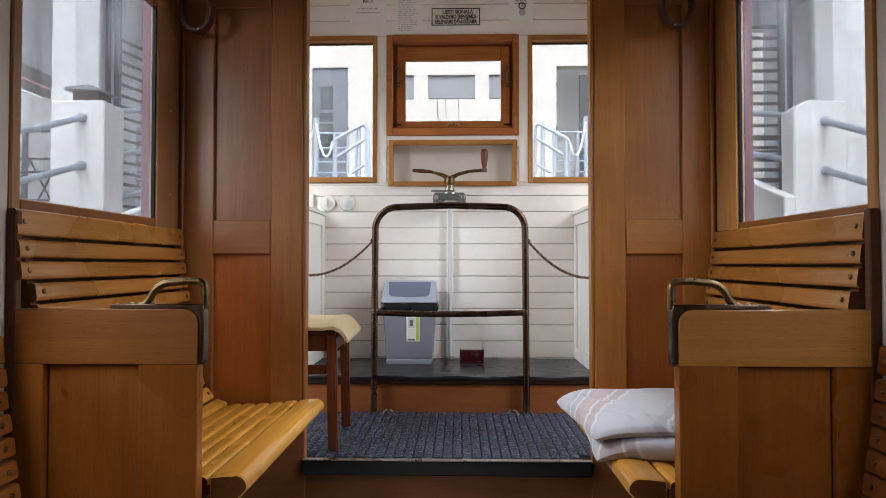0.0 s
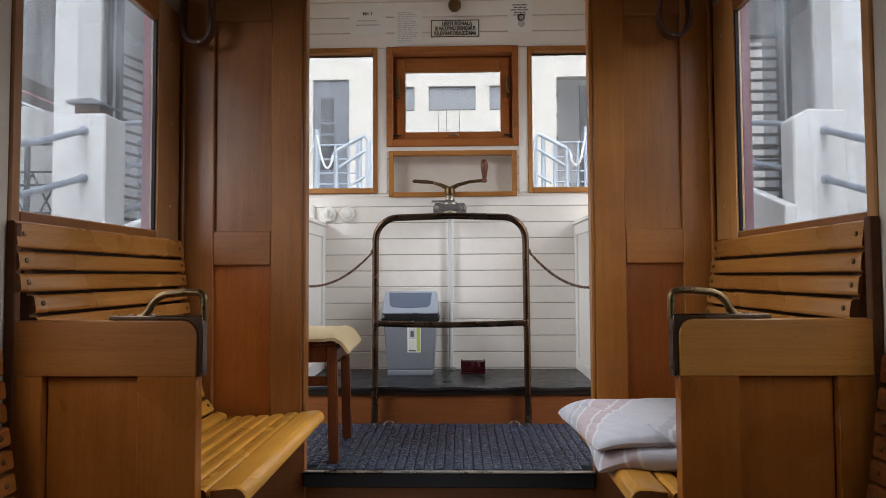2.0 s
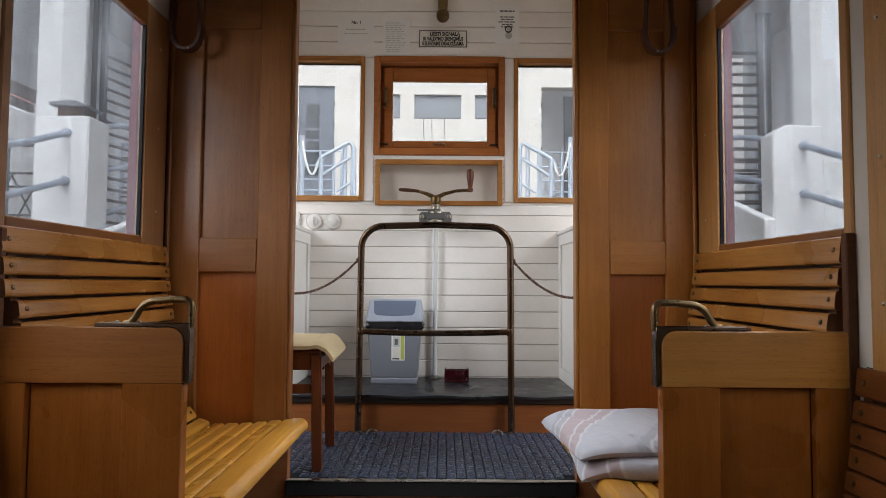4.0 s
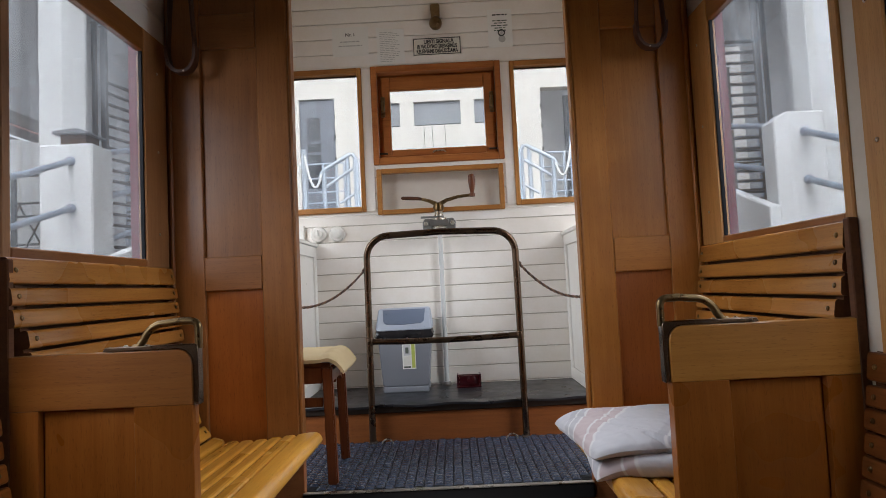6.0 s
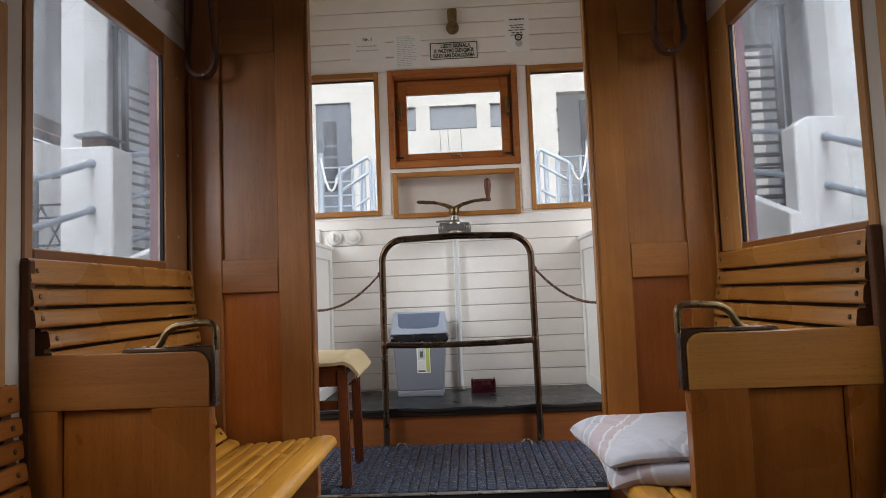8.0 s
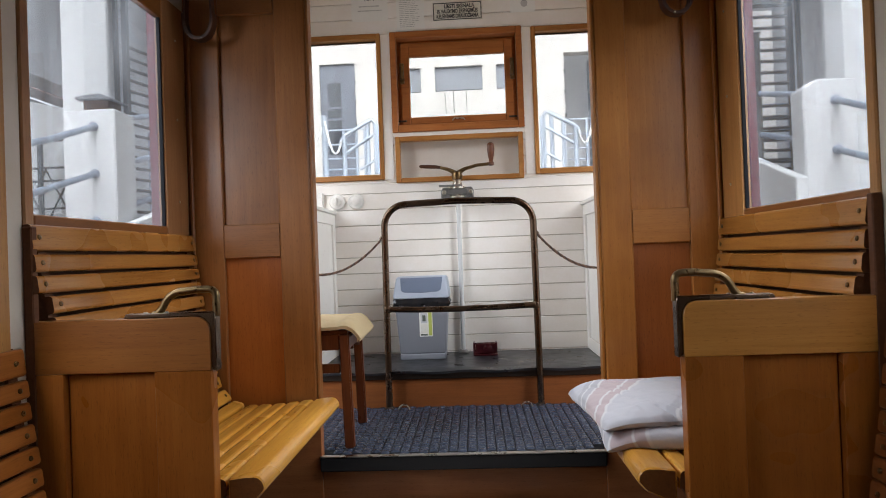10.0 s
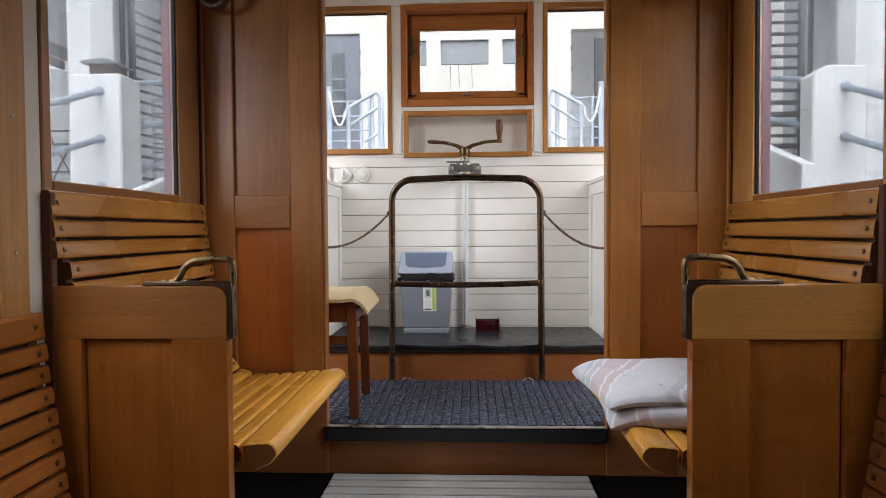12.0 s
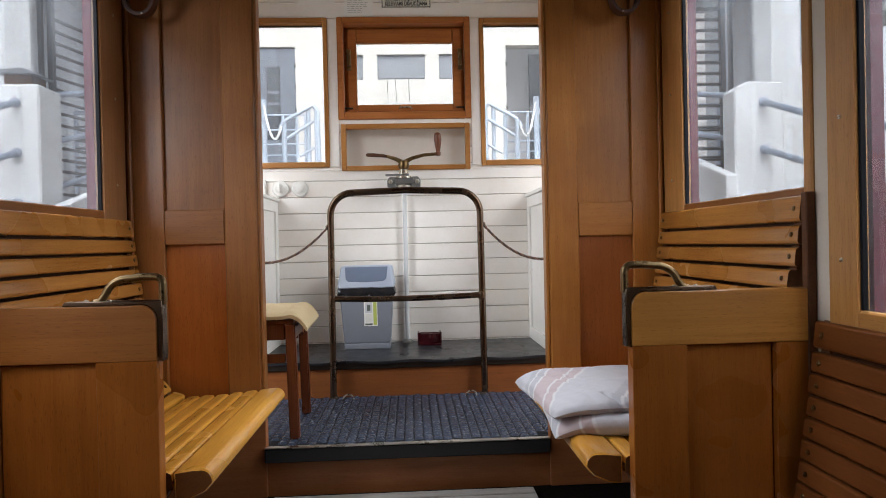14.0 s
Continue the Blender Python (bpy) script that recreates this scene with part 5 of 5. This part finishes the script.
for s in (-1, 1):
    pier = thing("pier", (s * 2.8, 4.5, 0), "white rendered stair pier with a chamfered top", "pier", "stair piers", "structure")
    out = [(2.50, -0.3), (2.885, -0.3), (2.885, 1.945), (2.60, 1.952), (2.50, 1.885)] if s > 0 else [(2.61, -0.3), (3.02, -0.3), (3.02, 1.985), (2.61, 1.985)]
    part("block", prism(bmesh.new(), [(s * x, z) for x, z in out], lambda u, v, w: (u, 4.37 + w, v), 0.30 if s < 0 else 0.19, 0.012), concrete, pier)
    lift = 0.12 if s < 0 else 0.09
    for k, (z0, z1) in enumerate(((1.66, 1.85), (1.33, 1.49), (1.00, 1.13))):
        rx, (z0, z1) = (2.77, (z0, z1)) if s < 0 else (2.726, (z0 - 0.06, z1 - 0.06))
        hr = thing("hand_rail", (s * rx, 3.6, z0 - 0.2), "grey-blue painted pipe handrail let into the pier", "handrail", "pipe handrails")
        tube(hr, "pipe", [(s * rx, 4.36, z1), (s * rx, 3.85, z0), (s * rx, 1.0, z0 - 0.86)], 0.024, grey_pipe)
        tube(hr, "pipe", [(s * (rx - 0.05), 4.67 if s < 0 else 4.56, z1 + lift), (s * (rx - 0.05), 6.6, z1 + lift + 0.52)], 0.024, grey_pipe)
        part("socket", lathe(bmesh.new(), [(0.036, 0), (0.036, -0.02), (0.026, -0.03)], (s * rx, 4.37, z1), "y", 14), grey_pipe, hr)
    col = thing("column", (s * 3.25, 5.0, 0), "white rendered station column with an oblique inner face", "column", "station columns", "structure")
    # oblique inner face shaped to catch light as the camera sees it
    flat = 3.16 if s < 0 else 3.105
    part("shaft", prism(bmesh.new(), [(s * flat, 4.90), (s * 3.36, 4.90), (s * 3.36, 5.08), (s * 3.04, 5.08), (s * 3.04, 5.04)], lambda u, v, w: (u, v, w), 3.9, 0.006), concrete, col)
    fence = thing("fence", (s * 3.0, 5.5, 1.0), "dark grey steel fence with close horizontal bars", "fence", "station fences")
    a, b = ((-3.02, 5.10), (-2.72, 6.30)) if s < 0 else ((3.06, 5.45), (2.20, 5.45))
    def on_fence(t):
        return a[0] + (b[0] - a[0]) * t, a[1] + (b[1] - a[1]) * t
    for t, w, zt in ((0.03, 0.018, 3.25), (0.12, 0.024, 3.25), (0.46, 0.024, 2.80 if s < 0 else 2.64)):
        x, y = on_fence(t)
        part("post", new_box(x - w, x + w, y - w, y + w, 0.5, zt, bev=0.004), fence_dark, fence)
        part("cap", new_box(x - w - 0.008, x + w + 0.008, y - w - 0.008, y + w + 0.008, zt + 0.0005, zt + 0.012), fence_dark, fence)
    for k in range(19):
        z = (2.764 if s < 0 else 2.891) - 0.0995 * k
        (x0, y0), (x1, y1) = on_fence(0.12), on_fence(0.46 if s < 0 else 1.0)
        tube(fence, "bar", [(x0, y0, z), (x1, y1, z)], 0.0150, fence_dark, 6)
    landing = thing("landing_rail", (s * 2.7, 6.6, 1.0), "grey-blue steel railing of the upper stair landing", "railing", "landing railings")
    for z in (2.25, 2.10, 1.97, 1.87, 1.77, 1.67, 1.57):
        tube(landing, "bar", [(s * 3.5, 6.62, z), (s * 1.9, 6.62, z)], 0.020 if z > 2.2 else 0.012, grey_pipe if z > 2.2 else fence_dark, 6)
    for x in (3.5, 2.85, 2.35, 1.9):
        part("post", new_box(min(s * x, s * (x + 0.035)), max(s * x, s * (x + 0.035)), 6.645, 6.68, 0.6, 2.27, bev=0.004), grey_pipe, landing)
    string = thing("stair_wall", (s * 2.75, 5.8, 0.8), "white rendered sloping stair wall", "stair wall", "stair walls", "structure")
    part("block", prism(bmesh.new(), [(4.32, -0.3), (6.6, -0.3), (6.6, 1.74), (4.32, 1.10)] if s < 0 else [(4.32, -0.3), (6.6, -0.3), (6.6, 2.01), (4.32, 1.24)], lambda u, v, w: (s * (2.44 if s < 0 else 2.40) + s * w, u, v), 0.09, 0.01), concrete, string)
    back = thing("station_side", (s * 4.2, 7.5, 0), "grey concrete side wall and soffit of the station", "building", "station side walls", "structure")
    part("wall", new_box(min(s * 4.2, s * 4.4), max(s * 4.2, s * 4.4), 6.9, 8.4, -0.5, 3.9), grey_wall, back)
    part("beam", new_box(min(s * 4.0, s * 4.3), max(s * 4.0, s * 4.3), 3.2, 6.9, 2.62, 3.9, bev=0.01), grey_wall, back)
    part("soffit", new_box(min(s * 2.5, s * 5.2), max(s * 2.5, s * 5.2), 4.6, 8.4, 3.9, 4.15, bev=0.02), grey_wall, back)

lattice = thing("lattice_rail", (-5.2, 7.2, 0.6), "dark steel balustrade with crossed bars beside the stairs", "railing")
for x in (-6.6, -5.9, -5.2, -4.5):
    part("post", new_box(x, x + 0.05, 7.18, 7.23, 0.0, 2.36, bev=0.004), fence_dark, lattice)
for z in (2.36, 2.02, 1.86, 1.52, 1.34):
    tube(lattice, "bar", [(-6.6, 7.2, z), (-4.5, 7.2, z)], 0.022 if z > 2.3 else 0.014, fence_dark, 6)
for k in range(6):
    x = -6.5 + 0.35 * k
    tube(lattice, "brace", [(x, 7.21, 1.36), (x + 0.34, 7.21, 2.0)], 0.012, fence_dark, 6)
    tube(lattice, "brace", [(x + 0.34, 7.19, 1.36), (x, 7.19, 2.0)], 0.012, fence_dark, 6)

parapet = thing("parapet", (-5.8, 7.6, 0.6), "white rendered stair parapet with a sloping top", "parapet", kind="structure")
part("block", prism(bmesh.new(), [(-6.7, -0.4), (-4.95, -0.4), (-4.95, 2.80), (-6.7, 3.20)], lambda u, v, w: (u, 7.5 + w, v), 0.15, 0.01), concrete, parapet)

lantern = thing("lantern_box", (-2.78, 4.5, 1.985), "small brown pitched-roof box standing on the pier", "box")
part("body", new_box(-2.88, -2.68, 4.42, 4.60, 1.985, 2.075, bev=0.004), dark_wood, lantern)
part("roof", prism(bmesh.new(), [(-2.93, 2.072), (-2.64, 2.062), (-2.64, 2.072), (-2.74, 2.112), (-2.93, 2.094)], lambda u, v, w: (u, 4.39 + w, v), 0.24, 0.004), win_grey, lantern)

cream_render = paint("cream_render", (0.50, 0.482, 0.455), 0.85, (0.86, 0.85, 0.82), 0.12)
hall = thing("station_hall", (0, 12.0, 2), "cream-white rendered station front with grey doors", "building", kind="structure")
holes = [(-2.81, -2.11), (-0.98, -0.82), (-0.545, 0.375), (0.645, 0.98), (1.95, 2.75)]
FY = 12.0
def wall_piece(x0, x1, z0, z1):
    part("wall", new_box(x0, x1, FY, FY + 0.25, z0, z1), cream_render, hall)
wall_piece(-8, 8, 4.60, 6.6)
wall_piece(-8, -2.81, 1.9, 4.60)
wall_piece(-2.11, 1.95, 1.0, 3.96)
wall_piece(-2.11, 1.95, 4.44, 4.60)
wall_piece(2.75, 8, 1.9, 4.60)
for x0, x1 in ((-2.11, -1.24), (-0.82, -0.545), (0.375, 0.645), (1.07, 1.95)):
    wall_piece(x0, x1, 3.96, 4.44)
for x0, x1 in ((-1.24, -0.82), (-0.545, 0.375), (0.645, 1.07)):
    wd = part("window", new_box(x0, x1, FY + 0.06, FY + 0.09, 3.96, 4.44), win_grey, hall, "blind grey window")
    part("window_frame", new_box(x0, x1, FY + 0.045, FY + 0.06, 3.96, 3.99), fence_dark, wd)
dl = part("door", new_box(-2.81, -2.11, FY + 0.05, FY + 0.10, 1.9, 4.60), door_grey, hall, "grey painted steel door")
part("door_pane", new_box(-2.67, -2.41, FY + 0.04, FY + 0.048, 2.83, 4.24), door_glass, dl)
for z in (3.50, 3.72):
    part("glazing_bar", new_box(-2.69, -2.38, FY + 0.030, FY + 0.0395, z, z + 0.045), door_grey, dl)
part("threshold", new_box(1.6, 3.2, FY + 1.2, FY + 1.25, 1.9, 5.4), grey_wall, hall, "grey lobby wall behind the open door")
part("door", new_box(2.41, 2.745, FY + 0.10, FY + 0.15, 1.9, 4.45, bev=0.006), fence_dark, hall, "half-open dark door leaf")
for x in (-2.11, 1.95):
    for z in (4.2, 3.8, 3.35):
        part("hinge", sweep(bmesh.new(), [(x, FY - 0.012, z), (x, FY - 0.012, z + 0.07)], 0.014, 8), fence_dark, hall)
for x, z in ((-0.36, 3.94), (-0.20, 3.95), (0.05, 3.95)):
    part("cable", sweep(bmesh.new(), [(x, FY - 0.02, z), (x + 0.01, FY - 0.02, z - 0.42)], 0.005, 6), fence_dark, hall)
for s in (-1, 1):
    pl = thing("station_platform", (s * 2.6, 10.3, 1.0), "white rendered landing in front of the doors", "platform", "station landings", "structure")
    part("slab", new_box(min(s * 1.25, s * 4.2), max(s * 1.25, s * 4.2), 8.6, FY, 0.2, 1.9, bev=0.02), concrete, pl)
    rl = thing("railing", (s * 1.6, 9.0, 1.9), "light blue painted steel stair railing", "railing", "blue railings")
    e = 0.14 if s > 0 else 0.0
    tube(rl, "top_rail", [(s * (1.83 - e), 8.98, 2.45), (s * (1.80 - e), 9.0, 2.55), (s * (1.76 - e), 9.01, 2.60), (s * (1.41 - e), 9.2, 2.85), (s * (1.37 - e), 9.2, 2.85), (s * (1.31 - e), 9.2, 2.77), (s * (1.30 - e), 9.2, 1.9)], 0.030, pale_rail)
    tube(rl, "mid_rail", [(s * (1.74 - e), 9.0, 2.34), (s * (1.37 - e), 9.2, 2.63), (s * (1.31 - e), 9.2, 2.56)], 0.024, pale_rail)
    tube(rl, "low_rail", [(s * (1.56 - e), 9.1, 2.10), (s * (1.37 - e), 9.2, 2.24), (s * (1.31 - e), 9.2, 2.16)], 0.020, pale_rail)
    for x, y, z, w in ((1.77, 9.0, 2.58, 0.034), (1.60, 9.1, 2.71, 0.022), (1.45, 9.2, 2.82, 0.034), (1.34, 9.2, 2.80, 0.022)):
        tube(rl, "post", [(s * (x - e), y, 1.85), (s * (x - e), y, z)], w, pale_rail)
    r2 = thing("railing", (s * 1.8, 9.6, 1.9), "light blue painted steel landing railing", "railing", "blue railings")
    for z in (2.81, 2.58, 2.36, 2.19):
        tube(r2, "bar", [(s * 2.25, 9.6, z), (s * 1.55, 9.6, z)], 0.013, blue_rail)
    for x in (2.22, 1.9, 1.56):
        tube(r2, "post", [(s * x, 9.6, 1.9), (s * x, 9.6, 2.81)], 0.02, blue_rail)
    bp = thing("chain_post", (s * 2.02, 9.0, 1.9), "pale blue post with a white rope hung from it", "post", "rope posts")
    tube(bp, "post", [(s * (2.06 - e), 9.0, 1.85), (s * (2.06 - e), 9.0, 2.91)], 0.042, pale_rail)
    tube(bp, "rope", [(s * (1.80 + 0.24 * q / 12 - e), 8.95, 2.52 + 0.30 * q / 12 - 0.32 * 4 * (q / 12) * (1 - q / 12)) for q in range(13)], 0.017, concrete, 8, "thick white rope")
    tube(bp, "rope", [(s * (2.06 + 0.3 * q / 10 - e), 9.0, 2.80 - 0.5 * q / 10 - 0.05 * 4 * (q / 10) * (1 - q / 10)) for q in range(11)], 0.017, concrete, 8, "thick white rope")


def tree(x, y, h, seed):
    rnd = random.Random(seed)
    z = land(x, y) - 0.1
    t = thing("tree", (x, y, z), "bare winter tree with a forked dark trunk", "tree", "bare trees")
    trunk_bm, twig_bm = bmesh.new(), bmesh.new()
    def grow(p, d, length, r, level):
        pts, rs = [p], [r]
        for k in range(5):
            d = (d + Vector((rnd.uniform(-0.22, 0.22), rnd.uniform(-0.22, 0.22), rnd.uniform(-0.05, 0.15)))).normalized()
            p = p + d * length / 5
            pts.append(p)
            rs.append(r * (1 - 0.11 * (k + 1)))
        sweep(trunk_bm if level < 2 else twig_bm, pts, rs, 7 if level < 2 else 4)
        if level < 4:
            for k in range(rnd.randint(3, 4) if level else 4):
                at = rnd.randint(2, 5)
                side = Vector((rnd.uniform(-1, 1), rnd.uniform(-1, 1), rnd.uniform(0.1, 0.8))).normalized()
                grow(pts[at], (d * 0.55 + side * 0.75).normalized(), length * rnd.uniform(0.5, 0.72), rs[at] * 0.6, level + 1)
    grow(Vector((x, y, z)), Vector((0, 0, 1)), h * 0.42, h * 0.022, 0)
    part("trunk", trunk_bm, bark, t, smooth=True)
    part("crown", twig_bm, bark, t, smooth=True)


for k, (x, y, h) in enumerate(((-5.4, 4.6, 10), (-6.6, 1.2, 9), (-5.2, -1.8, 8), (5.6, 2.4, 10), (6.3, 4.4, 9), (7.4, 0.2, 9), (9.0, 8.5, 9), (-13, 14.5, 11), (12, 12, 11))):
    tree(x, y, h, k + 3)


def conifer(x, y, h, seed):
    """A slim cypress: a short trunk and many small upswept sprays."""
    rnd = random.Random(seed)
    z = land(x, y) - 0.1
    t = thing("conifer", (x, y, z), "slim dark green columnar conifer beside the house", "tree", "garden conifers")
    part("trunk", sweep(bmesh.new(), [(x, y, z), (x, y, z + h * 0.9)], [0.06, 0.015], 7), bark, t, smooth=True)
    vs, fs = [], []
    for k in range(900):
        f = rnd.random() ** 0.8
        r = 0.42 * (1 - f) ** 0.75 * min(1.0, f * 7 + 0.35) * rnd.uniform(0.55, 1.08)
        a = rnd.uniform(0, 2 * math.pi)
        c = Vector((x + r * math.cos(a), y + r * math.sin(a), z + 0.15 + f * (h - 0.2)))
        out = Vector((math.cos(a), math.sin(a), 0))
        side = Vector((-out.y, out.x, 0)) * rnd.uniform(0.03, 0.06)
        tip = c + out * rnd.uniform(0.02, 0.07) + Vector((0, 0, rnd.uniform(0.10, 0.22)))
        b = len(vs)
        vs += [c - side, c + side, tip, c + out * 0.03]
        fs += [(b, b + 3, b + 2), (b + 3, b + 1, b + 2)]
    me = bpy.data.meshes.new("crown")
    me.from_pydata([tuple(v) for v in vs], [], fs)
    me.materials.append(needle)
    crown = new("crown", me)
    crown.parent = t
    crown.matrix_parent_inverse = base_of(t).inverted()


needle = paint("conifer_needles", (0.035, 0.06, 0.035), 0.7, (0.5, 0.6, 0.5), 0.4)
for k, (x, y, h) in enumerate(((-7.4, 4.6, 3.4), (-7.3, 5.5, 2.9))):
    conifer(x, y, h, 50 + k)

# low white house behind the bank
white_siding = paint("white_siding", (0.66, 0.66, 0.65), 0.6, (0.8, 0.79, 0.76), 0.15)
roof_red = paint("red_roof_tile", (0.23, 0.075, 0.055), 0.75, (0.55, 0.5, 0.48), 0.6)
porch_grey = paint("mauve_grey_paint", (0.20, 0.18, 0.20), 0.5)
fascia_brown = paint("brown_fascia", (0.09, 0.06, 0.045), 0.6)
house = thing("house", (-10.0, 8.5, 1.0), "low white boarded house with a red tiled roof", "house")
HX, HY0, HY1, HZ0, HZ1 = -9.0, 2.5, 14.2, 0.8, 4.35
for a, b, z0, z1 in ((HY0, 9.4, HZ0, HZ1), (12.4, HY1, HZ0, HZ1), (9.4, 12.4, 4.05, HZ1)):
    k = z0
    while k < z1 - 0.01:
        part("board", new_box(HX - 0.04, HX, a, b, k, min(k + 0.185, z1), bev=0.006), white_siding, house)
        k += 0.19
part("wall", new_box(HX - 4.0, HX - 0.041, HY0, HY1, HZ0, HZ1), white_siding, house)
porch = part("porch", new_box(HX + 0.001, HX + 0.05, 9.4, 10.5, HZ0, 4.05, bev=0.005), porch_grey, house, "mauve grey porch wall")
part("porch_wall", new_box(HX + 0.001, HX + 0.05, 10.5, 12.4, HZ0, 2.55, bev=0.005), porch_grey, porch)
part("transom", new_box(HX + 0.002, HX + 0.03, 10.5, 12.4, 3.45, 4.05), porch_grey, porch)
part("pane", new_box(HX + 0.004, HX + 0.02, 10.5, 12.4, 2.555, 3.445), door_glass, porch)
for y in (10.5, 11.4, 12.34):
    part("window_frame", new_box(HX + 0.021, HX + 0.055, y, y + 0.06, 2.55, 3.45), white_siding, porch)
roof = part("roof", prism(bmesh.new(), [(HX + 0.5, HZ1 - 0.12), (HX + 0.5, HZ1), (HX - 2.0, HZ1 + 1.25), (HX - 4.5, HZ1), (HX - 4.5, HZ1 - 0.12), (HX - 2.0, HZ1 + 1.13)], lambda u, v, w: (u, HY0 - 0.4 + w, v), HY1 - HY0 + 0.8), roof_red, house)
part("fascia", new_box(HX + 0.501, HX + 0.53, HY0 - 0.4, HY1 + 0.4, HZ1 - 0.16, HZ1 + 0.02), fascia_brown, roof)

# green posts with a slanting rail, old concrete stubs and the cobbled slope beside the track
green_paint = paint("green_post_paint", (0.05, 0.17, 0.12), 0.45, (0.7, 0.7, 0.65), 0.2)
for s in (-1, 1):
    gf = thing("post_fence", (s * 3.9, 2.6, 0), "green painted steel posts joined by a slanting pipe rail", "fence", "green post fences")
    tops = []
    for y in (-1.6, 0.2, 2.0, 3.4):
        x = s * 3.9
        z = land(x, y)
        tops.append((x, y, z + 2.35))
        part("post", sweep(bmesh.new(), [(x, y, z - 0.2), (x, y, z + 2.4)], 0.075, 14), green_paint, gf, smooth=True)
    for a, b in zip(tops, tops[1:]):
        part("rail", sweep(bmesh.new(), [a, b], 0.03, 8), green_paint, gf, smooth=True)
    for y, lean in ((-0.7, 0.0), (0.9, 0.5), (1.1, 0.0)):
        x = s * 3.45
        z = land(x, y)
        st = thing("concrete_stub", (x, y, z), "old chipped concrete post stub in the leaves" if not lean else "leaning concrete strut against a post", "post", "concrete stubs")
        part("shaft", prism(bmesh.new(), [(-0.07, -0.2), (0.07, -0.2), (0.06, 1.25), (0.03, 1.30), (-0.06, 1.27)], lambda u, v, w: (x + u, y - 0.07 + w + lean * v, z + v), 0.14, 0.015), grey_wall, st)

cobble = paint("river_cobble", (0.24, 0.23, 0.20), 0.8, (0.55, 0.52, 0.48), 0.5)
rnd = random.Random(12)
for s in (-1, 1):
    bm = bmesh.new()
    for i in range(40):
        for j in range(6):
            x = s * (2.15 + 0.20 * j + rnd.uniform(-0.04, 0.04))
            y = -4.6 + 0.17 * i + rnd.uniform(-0.03, 0.03)
            m = Matrix.Translation((x, y, land(x, y) + 0.005)) @ Matrix.Rotation(rnd.uniform(0, 3), 4, "Z") @ Matrix.Diagonal((rnd.uniform(0.07, 0.11), rnd.uniform(0.05, 0.085), rnd.uniform(0.03, 0.06), 1))
            bmesh.ops.create_icosphere(bm, subdivisions=1, radius=1, matrix=m)
    tagged(part("cobbles", bm, cobble, smooth=True), "grey river cobbles set in the slope beside the track", "cobbles", "cobbled strips", "stuff")
